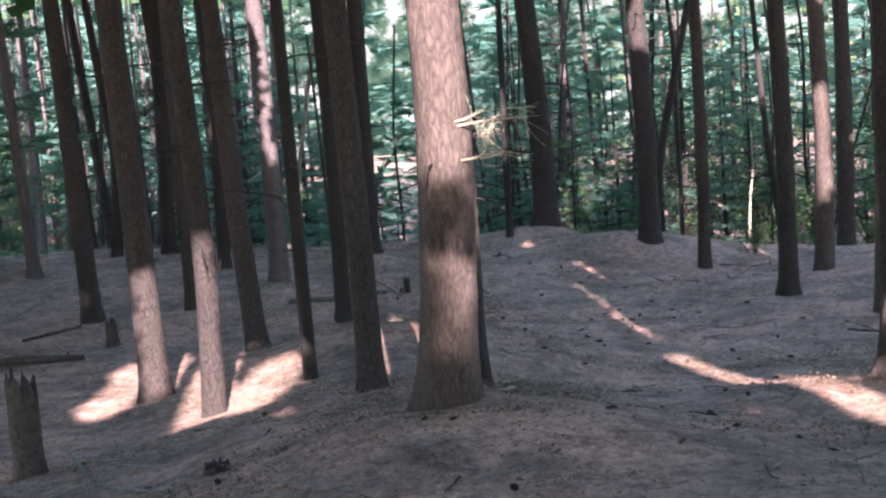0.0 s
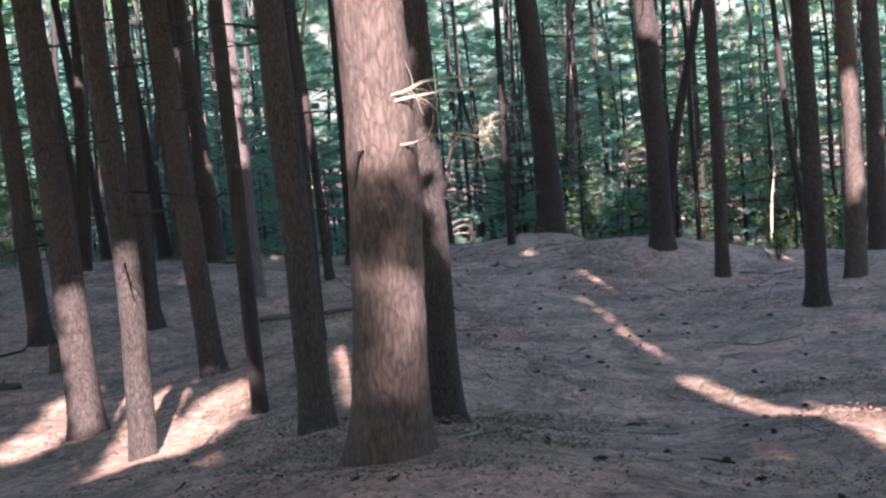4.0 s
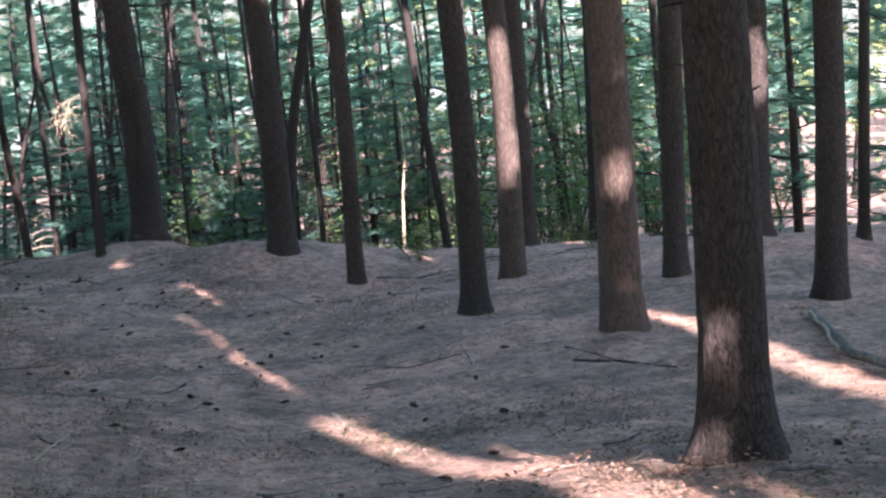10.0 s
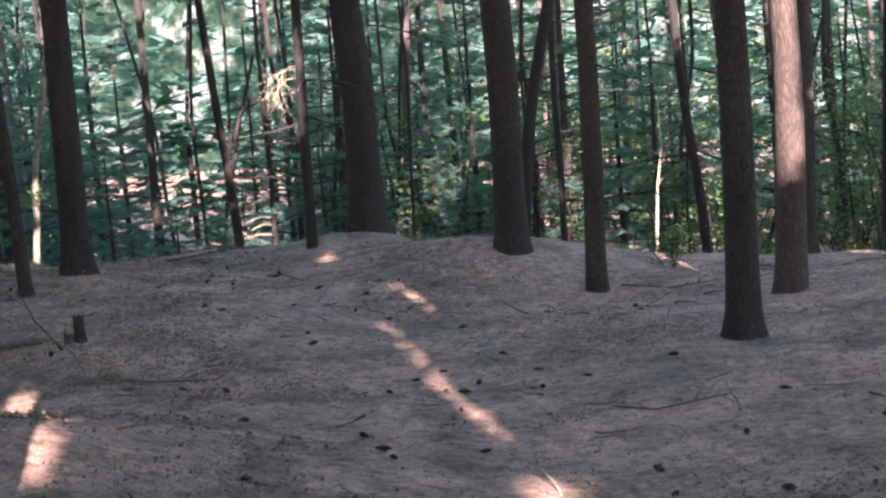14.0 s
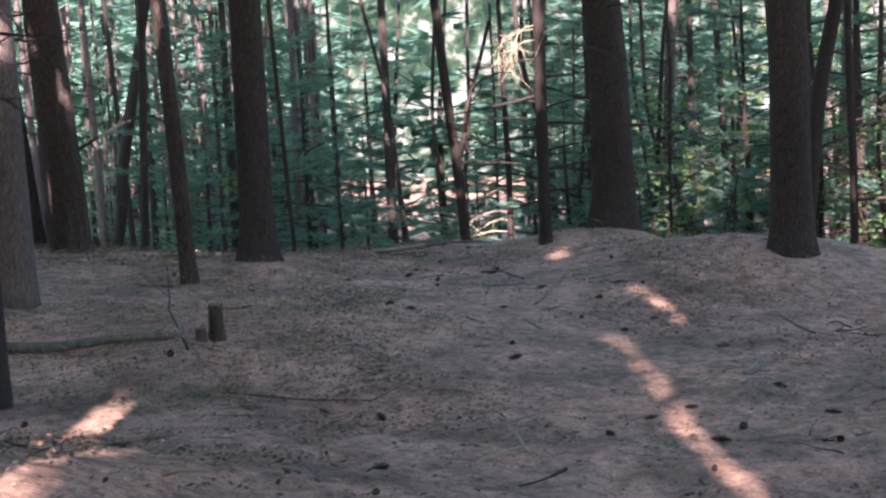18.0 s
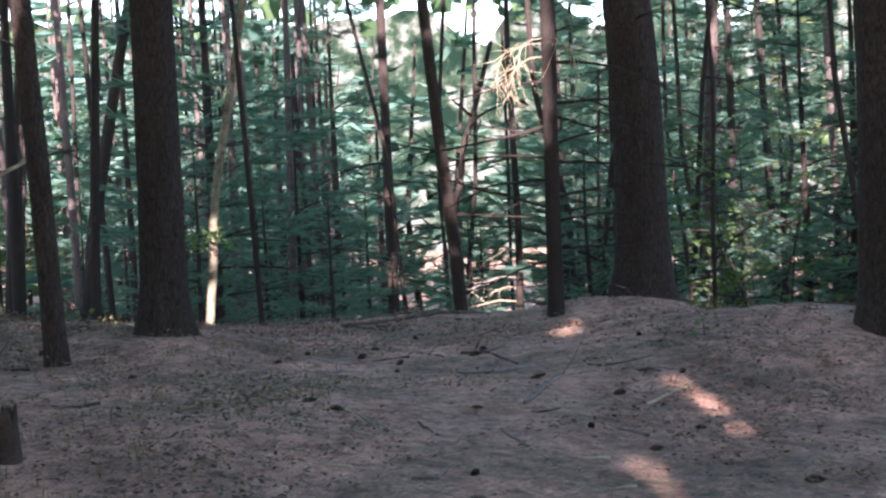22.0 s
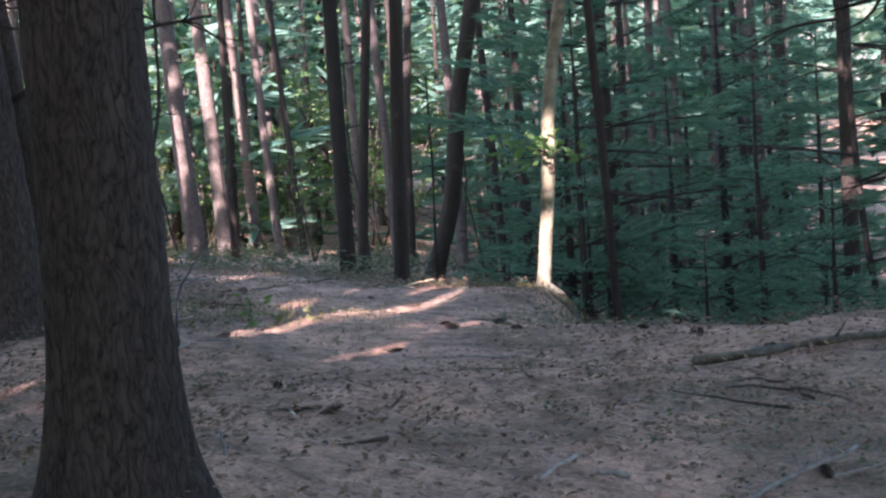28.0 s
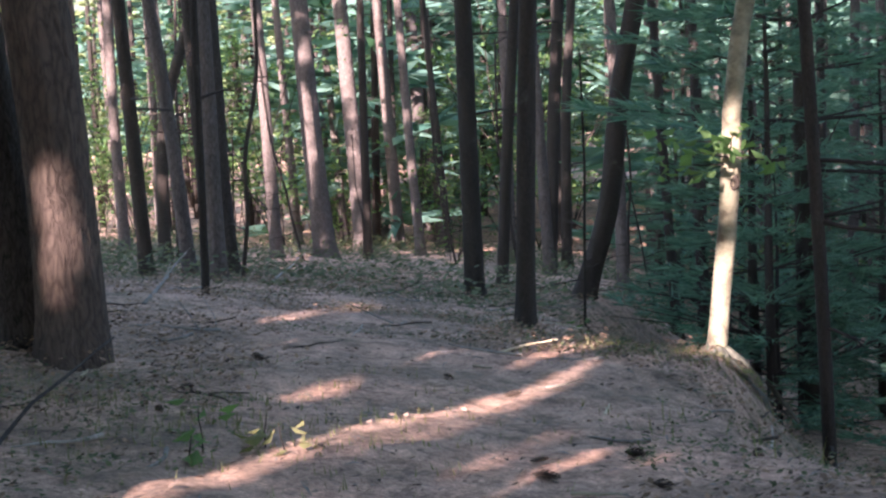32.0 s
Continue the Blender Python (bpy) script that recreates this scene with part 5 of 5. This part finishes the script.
BRUSH = [brush("heap of dead twigs on the forest floor", 301, 7, 0.8), brush("dead pine twigs strewn on the floor", 302, 5, 1.1), brush("broken dead branches lying on litter", 303, 9, 0.6)]
RB2 = random.Random(44)
for i in range(52):
    x, y = [(RB2.uniform(0, 12), RB2.uniform(27.5, 37)), (RB2.uniform(-4, 1.5), RB2.uniform(14, 32)), (RB2.uniform(4, 11), RB2.uniform(12, 28)), (RB2.uniform(-12, -4.5), RB2.uniform(38, 50))][(0, 0, 1, 2, 3)[i % 5]]
    m = pose(x, y, rough_ground(x, y), RB2.uniform(-4, 4), RB2.uniform(-4, 4), RB2.uniform(0, 360)) @ Matrix.Scale(0.5 if i % 5 in (2, 3) else 0.9, 4)
    if clear_of_path(x, y, 0.9):
        if i < 3:
            BRUSH[i].matrix_basis = m
        else:
            copy_thing(BRUSH[i % 3], m)


def dead_boughs():
    """Sunlit dead boughs that stick out level from a slim snag."""
    x, y = 0.75, 41.9
    top = new("snag")
    top.location = (x, y, ground(x, y))
    tagged(top, "slim snag with sunlit bare boughs", "tree")
    v, f = limb_mesh([(0, 0, -0.3), (0.05, 0, 2), (0, 0.1, 5), (0.05, 0.1, 8)], 0.07, 0.03, 8)
    mesh_object("trunk", v, f, BARK_SLIM, top)
    for i, (h, a, ln) in enumerate([(0.7, 205, 0.7), (0.95, 190, 1.0), (1.32, 198, 0.8), (1.15, 150, 0.6), (1.75, 215, 0.5)]):
        r = radians(a)
        pts = [(0, 0, h), (0.3 * ln * math.cos(r), 0.3 * ln * math.sin(r), h + 0.03), (0.65 * ln * math.cos(r + 0.1), 0.65 * ln * math.sin(r + 0.1), h - 0.03), (ln * math.cos(r), ln * math.sin(r), h - 0.1 - 0.03 * (i % 3))]
        pale_branch(top, pts, 0.013, 0.005, 7, 40 + i, WOOD_GREY if i % 3 == 2 else None, 0.4)


dead_boughs()


def leaning_stick():
    x, y = 8.5, 39.2
    top = new("dead_sapling")
    top.location = (x, y, ground(x, y))
    tagged(top, "bleached dead sapling in the undergrowth", "tree")
    v, f = limb_mesh([(-0.1, 0, -0.2), (-0.05, 0, 0.8), (0.0, 0, 1.6), (0.12, 0, 2.4), (0.1, 0, 3.4)], 0.04, 0.015, 7)
    mesh_object("stem", v, f, WOOD_PALE, top)
    pale_branch(top, [(0, 0, 1.7), (0.4, 0.1, 2.0), (0.9, 0.1, 2.1), (1.3, 0.1, 1.9)], 0.02, 0.008, 3, 51, WOOD_GREY)
    pale_branch(top, [(0.05, 0, 2.0), (0.3, 0, 2.5), (0.2, 0, 3.2)], 0.02, 0.008, 3, 52, WOOD_GREY)


leaning_stick()


def small_plant(x, y, tall, label, leaves, seed, autumn=False):
    """A knee-high seedling with a few leaves."""
    rnd = random.Random(seed)
    top = new("seedling")
    top.location = (x, y, rough_ground(x, y))
    tagged(top, label, "plant", "seedlings")
    pts = crooked((0, 0, -0.05), (0.1, 0, 1), tall, 5, 0.15, rnd)
    v, f = limb_mesh(pts, 0.005, 0.002, 5)
    mesh_object("stem", v, f, BARK_SLIM, top)
    for _ in range(leaves):
        p = pts[rnd.randint(2, 5)] + Vector((rnd.gauss(0, 0.05), rnd.gauss(0, 0.05), rnd.gauss(0, 0.02)))
        d = Vector((rnd.uniform(-1, 1), rnd.uniform(-1, 1), rnd.uniform(-0.4, 0.3))).normalized()
        s = d.cross(Vector((rnd.gauss(0, 0.4), rnd.gauss(0, 0.4), 1))).normalized()
        ln = rnd.uniform(0.06, 0.12)
        fold = d.cross(s) * ln * 0.12
        verts = [p, p + d * ln * 0.45 + s * ln * 0.32 + fold, p + d * ln, p + d * ln * 0.45 - s * ln * 0.32 + fold]
        mesh_object("leaf", [tuple(q) for q in verts], [(0, 1, 2, 3)], GRASS if autumn else LEAVES, top, False)


small_plant(*(-4.20, 36.56), 0.24, "sunlit oak seedling with pale leaves", 9, 61)
small_plant(*(-4.05, 36.78), 0.20, "sunlit seedling with rusty leaves", 8, 62, True)
small_plant(*(-3.95, 36.79), 0.18, "sunlit seedling with rusty leaves", 6, 63, True)
small_plant(*(-4.11, 36.38), 0.16, "small green seedling in the sun", 5, 64)
small_plant(*(-7.12, 45.22), 0.3, "green seedling on the mossy bank", 9, 65)
small_plant(*(9.50, 18.56), 0.45, "green seedling beside a log", 10, 66)
small_plant(*(3.34, 31.10), 0.22, "green seedling on the needle mound", 6, 67)


def leafy_spray(parent, start, way, length, leaves, seed, size=0.1):
    rnd = random.Random(seed)
    pts = crooked(start, way, length, 5, 0.15, rnd)
    v, f = limb_mesh(pts, 0.008, 0.003, 5)
    mesh_object("branch", v, f, BARK_SLIM, parent)
    for _ in range(leaves):
        p = pts[rnd.randint(2, 5)] + Vector((rnd.gauss(0, 0.1), rnd.gauss(0, 0.1), rnd.gauss(0, 0.07)))
        d = Vector((rnd.uniform(-1, 1), rnd.uniform(-1, 1), rnd.uniform(-0.7, 0.2))).normalized()
        s = d.cross(Vector((rnd.gauss(0, 0.5), rnd.gauss(0, 0.5), 1))).normalized()
        ln = size * rnd.uniform(0.7, 1.3)
        fold = d.cross(s) * ln * 0.12
        quad = [p, p + d * ln * 0.5 + s * ln * 0.36 + fold, p + d * ln, p + d * ln * 0.5 - s * ln * 0.36 + fold]
        mesh_object("leaf", [tuple(q) for q in quad], [(0, 1, 2, 3)], LEAVES, parent, False)


for h, a, n in ((1.5, 200, 16), (1.55, 265, 20), (1.6, 300, 14), (1.65, 180, 14), (1.55, 340, 10)):
    leafy_spray(pale_tree, (0.15, 0.02, h), (math.cos(radians(a)), math.sin(radians(a)), 0.1), 0.45, n, 70 + a, 0.12)


def strew():
    """Cones, twigs, scraps and needles on the forest floor."""
    rnd = random.Random(17)
    cv, cf = [], []
    rows, per = 9, 8
    for i in range(rows):
        k = i / (rows - 1)
        r = 0.019 * math.sin(0.25 + 2.6 * k) + 0.003
        for j in range(per):
            a = 2 * math.pi * (j + 0.5 * (i % 2)) / per
            c, s = math.cos(a), math.sin(a)
            b = len(cv)
            z = -0.05 + 0.1 * k
            cv += [(r * 0.5 * c, r * 0.5 * s, z), (r * math.cos(a - 0.3), r * math.sin(a - 0.3), z + 0.008), (1.25 * r * c, 1.25 * r * s, z + 0.012), (r * math.cos(a + 0.3), r * math.sin(a + 0.3), z + 0.008)]
            cf.append((b, b + 1, b + 2, b + 3))
    b = len(cv)
    for k in range(7):
        z, r = -0.05 + 0.1 * k / 6, 0.012 * math.sin(0.3 + 2.5 * k / 6)
        cv += [(r * math.cos(6.283 * j / 6), r * math.sin(6.283 * j / 6), z) for j in range(6)]
    cf += [(b + 6 * k + j, b + 6 * k + (j + 1) % 6, b + 6 * k + 6 + (j + 1) % 6, b + 6 * k + 6 + j) for k in range(6) for j in range(6)]
    cone_mesh = bpy.data.meshes.new("pine_cone")
    cone_mesh.from_pydata(cv, [], cf)
    cone_mesh.materials.append(CONE)
    for _ in range(150):
        y = rnd.uniform(6, 40)
        x = rnd.gauss(2.6 if y < 30 else 0.5 - 0.35 * (y - 30), 2.4)
        ob = new("pine_cone", cone_mesh)
        s = rnd.uniform(0.7, 1.15)
        ob.matrix_basis = pose(x, y, rough_ground(x, y) + 0.015 * s, 90 + rnd.uniform(-15, 15), 0, rnd.uniform(0, 360)) @ Matrix.Scale(s, 4)
        tagged(ob, "dark brown pine cone on the needle litter", "pine cone", "pine cones")
    shapes = []
    for i in range(9):
        ln = rnd.uniform(0.12, 0.55)
        v, f = limb_mesh(crooked((-ln / 2, 0, 0), (1, 0, 0.0), ln, 5, 0.16, rnd), 0.007 + 0.009 * ln, 0.004, 6)
        if i % 3 == 0:
            limb_mesh(crooked((0, 0, 0), (0.7, 0.7, 0.1), ln * 0.4, 3, 0.2, rnd), 0.004, 0.002, 5, v, f)
        me = bpy.data.meshes.new("twig")
        me.from_pydata(v, [], f)
        me.materials.append((WOOD_GREY, WOOD_DARK, WOOD_GREY, WOOD_PALE)[i % 4])
        shapes.append(me)
    for _ in range(300):
        y = rnd.uniform(5, 46)
        x = rnd.gauss(2.6 if y < 30 else 0.5 - 0.5 * (y - 30), 2.6)
        ob = new("twig", rnd.choice(shapes))
        ob.matrix_basis = pose(x, y, rough_ground(x, y) + 0.012, rnd.uniform(-4, 4), rnd.uniform(-4, 4), rnd.uniform(0, 360))
        tagged(ob, "short dead twig on the needle litter", "twig", "twigs")

    def flakes(name, label, n, size, slim, mat, seed, lift=0.012, tilt=0.35):
        """Small curled scraps that lie on the floor."""
        r2 = random.Random(seed)
        v, f = [], []
        for _ in range(n):
            y = r2.uniform(2, 47)
            x = r2.gauss(2.4 if y < 30 else 0.5 - 0.5 * (y - 30), 3.6)
            if r2.random() < 0.75 * math.exp(-(min((x - p) ** 2 + (y - q) ** 2 for p, q in LINE[::3]) / 0.3)) or noise.noise(Vector((x, y, seed)) * 0.7) < r2.uniform(-0.5, 0.2):
                continue
            a, ln = r2.uniform(0, 6.3), size * r2.uniform(0.5, 1.5)
            d = Vector((math.cos(a), math.sin(a), r2.uniform(-tilt, tilt)))
            s = Vector((-math.sin(a), math.cos(a), r2.uniform(-tilt, tilt))) * ln * slim
            p = Vector((x, y, rough_ground(x, y) + lift))
            up = Vector((0, 0, ln * 0.12))
            i = len(v)
            v += [tuple(p - d * ln * 0.5), tuple(p + s + up), tuple(p + d * ln * 0.5), tuple(p - s + up)]
            f.append((i, i + 1, i + 2, i + 3))
        tagged(mesh_object(name, v, f, mat, smooth=False), label, "litter", kind="stuff")

    flakes("bark_scraps", "dark scraps of bark on the floor", 7500, 0.038, 0.25, WOOD_DARK, 81)
    flakes("dead_leaves", "curled dead leaves on the floor", 22000, 0.034, 0.35, LITTER, 82)
    flakes("pale_chips", "pale wood chips on the floor", 5200, 0.075, 0.06, WOOD_GREY, 83)
    flakes("needles", "fallen brown pine needles on the floor", 70000, 0.10, 0.02, NEEDLE_BROWN, 84, 0.008, 0.25)


strew()


def grass():
    """Thin grass in tufts on the banks and beside the path."""
    rnd = random.Random(23)
    v, f = [], []

    def tuft_of(x, y, n, tall):
        for _ in range(n):
            a = rnd.uniform(0, 6.3)
            px, py = x + rnd.gauss(0, 0.06), y + rnd.gauss(0, 0.06)
            z = rough_ground(px, py) - 0.01
            h, lean = tall * rnd.uniform(0.5, 1.2), tall * rnd.uniform(0.1, 0.6)
            i = len(v)
            w = 0.004
            v.extend([(px - w * math.sin(a), py + w * math.cos(a), z), (px + w * math.sin(a), py - w * math.cos(a), z), (px + lean * math.cos(a), py + lean * math.sin(a), z + h)])
            f.append((i, i + 1, i + 2))

    for _ in range(240):
        tuft_of(rnd.gauss(-4.7, 0.8), rnd.gauss(36.9, 0.9), 6, 0.06)
    for _ in range(260):
        k = rnd.random()
        tuft_of(-4.6 - 1.2 * k + rnd.gauss(0, 0.35), 42.4 + 1.2 * k + rnd.gauss(0, 0.35), 9, 0.09)
    for _ in range(90):
        tuft_of(rnd.gauss(-4.5, 0.35), rnd.gauss(41.7, 0.4), 10, 0.06)
    for _ in range(300):
        tuft_of(rnd.uniform(-3.5, 0.8), rnd.uniform(24, 32), 7, 0.09)
    for _ in range(260):
        tuft_of(rnd.uniform(3.5, 12), rnd.uniform(33.5, 37.5), 10, 0.22)
    for _ in range(90):
        tuft_of(rnd.uniform(-3.4, 1.5), rnd.uniform(38.5, 42.0), 7, 0.14)
    for _ in range(220):
        tuft_of(rnd.uniform(0.5, 2.5), rnd.uniform(15.5, 20), 5, 0.05)
    tagged(mesh_object("grass", v, f, GRASS, smooth=False), "thin dry grass in tufts", "grass", kind="stuff")


grass()


TRAIL = [(-2.61, 35.52), (-3.22, 36.53), (-3.72, 37.50), (-4.29, 38.65), (-4.51, 39.69), (-4.55, 38.53), (-5.63, 39.86), (-7.06, 41.60), (-8.82, 43.70), (-12.36, 48.27)]


def low_plants():
    """Low sprigs, dead fern and leaf scraps that cover the floor off the path, in patches."""
    rnd = random.Random(29)
    kinds = [("low_plants", "small dull green plants on the forest floor", GROUND_GREEN, 0.03, 0.06, 0.0), ("dead_fern", "brown dead fern and curled leaves", GROUND_BROWN, 0.038, 0.07, 5.0)]
    for name, label, mat, leaf, tall, shift in kinds:
        v, f = [], []
        for _ in range(46000):
            y = rnd.uniform(4, 56)
            x = rnd.gauss(2.2 if y < 30 else 0.5 - 0.62 * (y - 30), 4.6)
            off = min((x - p) ** 2 + (y - q) ** 2 for p, q in LINE[::4] + TRAIL)
            lush = noise.noise(Vector((x, y, shift)) * 0.45) + 0.5 * noise.noise(Vector((x, y, shift + 3)) * 1.6)
            edge = 0.25 if y > 33 or (x < 1.4 and y > 18) else 0.0
            if off < 0.8 or lush < rnd.uniform(0.12, 0.5) - edge - 0.22 * (shift > 0):
                continue
            z = rough_ground(x, y)
            h = tall * rnd.uniform(0.3, 1.3) * (1.5 if y > 36 else 1)
            for _ in range(5):
                a, ln = rnd.uniform(0, 6.3), leaf * rnd.uniform(0.6, 1.4)
                d = Vector((math.cos(a), math.sin(a), rnd.uniform(-0.5, 0.5)))
                p = Vector((x + rnd.gauss(0, 0.05), y + rnd.gauss(0, 0.05), z + h * rnd.uniform(0.1, 1)))
                side = Vector((-math.sin(a), math.cos(a), rnd.uniform(-0.4, 0.4))) * ln * 0.3
                i = len(v)
                v += [tuple(p), tuple(p + d * ln * 0.5 + side), tuple(p + d * ln), tuple(p + d * ln * 0.5 - side)]
                f.append((i, i + 1, i + 2, i + 3))
        if not shift:
            for _ in range(5200):
                y = rnd.uniform(45, 66)
                x = rnd.uniform(-30, -0.2 * (y - 20))
                off = min((x - p) ** 2 + (y - q) ** 2 for p, q in TRAIL[-4:])
                if off < 1.6 or noise.noise(Vector((x, y, 8)) * 0.4) < rnd.uniform(-0.45, 0.15):
                    continue
                z, h = rough_ground(x, y), rnd.uniform(0.12, 0.5)
                for _ in range(9):
                    a, ln = rnd.uniform(0, 6.3), rnd.uniform(0.05, 0.13)
                    d = Vector((math.cos(a), math.sin(a), rnd.uniform(-0.5, 0.4)))
                    p = Vector((x + rnd.gauss(0, 0.12), y + rnd.gauss(0, 0.12), z + h * rnd.uniform(0.1, 1)))
                    side = Vector((-math.sin(a), math.cos(a), rnd.uniform(-0.4, 0.4))) * ln * 0.35
                    i = len(v)
                    v += [tuple(p), tuple(p + d * ln * 0.5 + side), tuple(p + d * ln), tuple(p + d * ln * 0.5 - side)]
                    f.append((i, i + 1, i + 2, i + 3))
        tagged(mesh_object(name, v, f, mat, smooth=False), label, "undergrowth", kind="stuff")


low_plants()
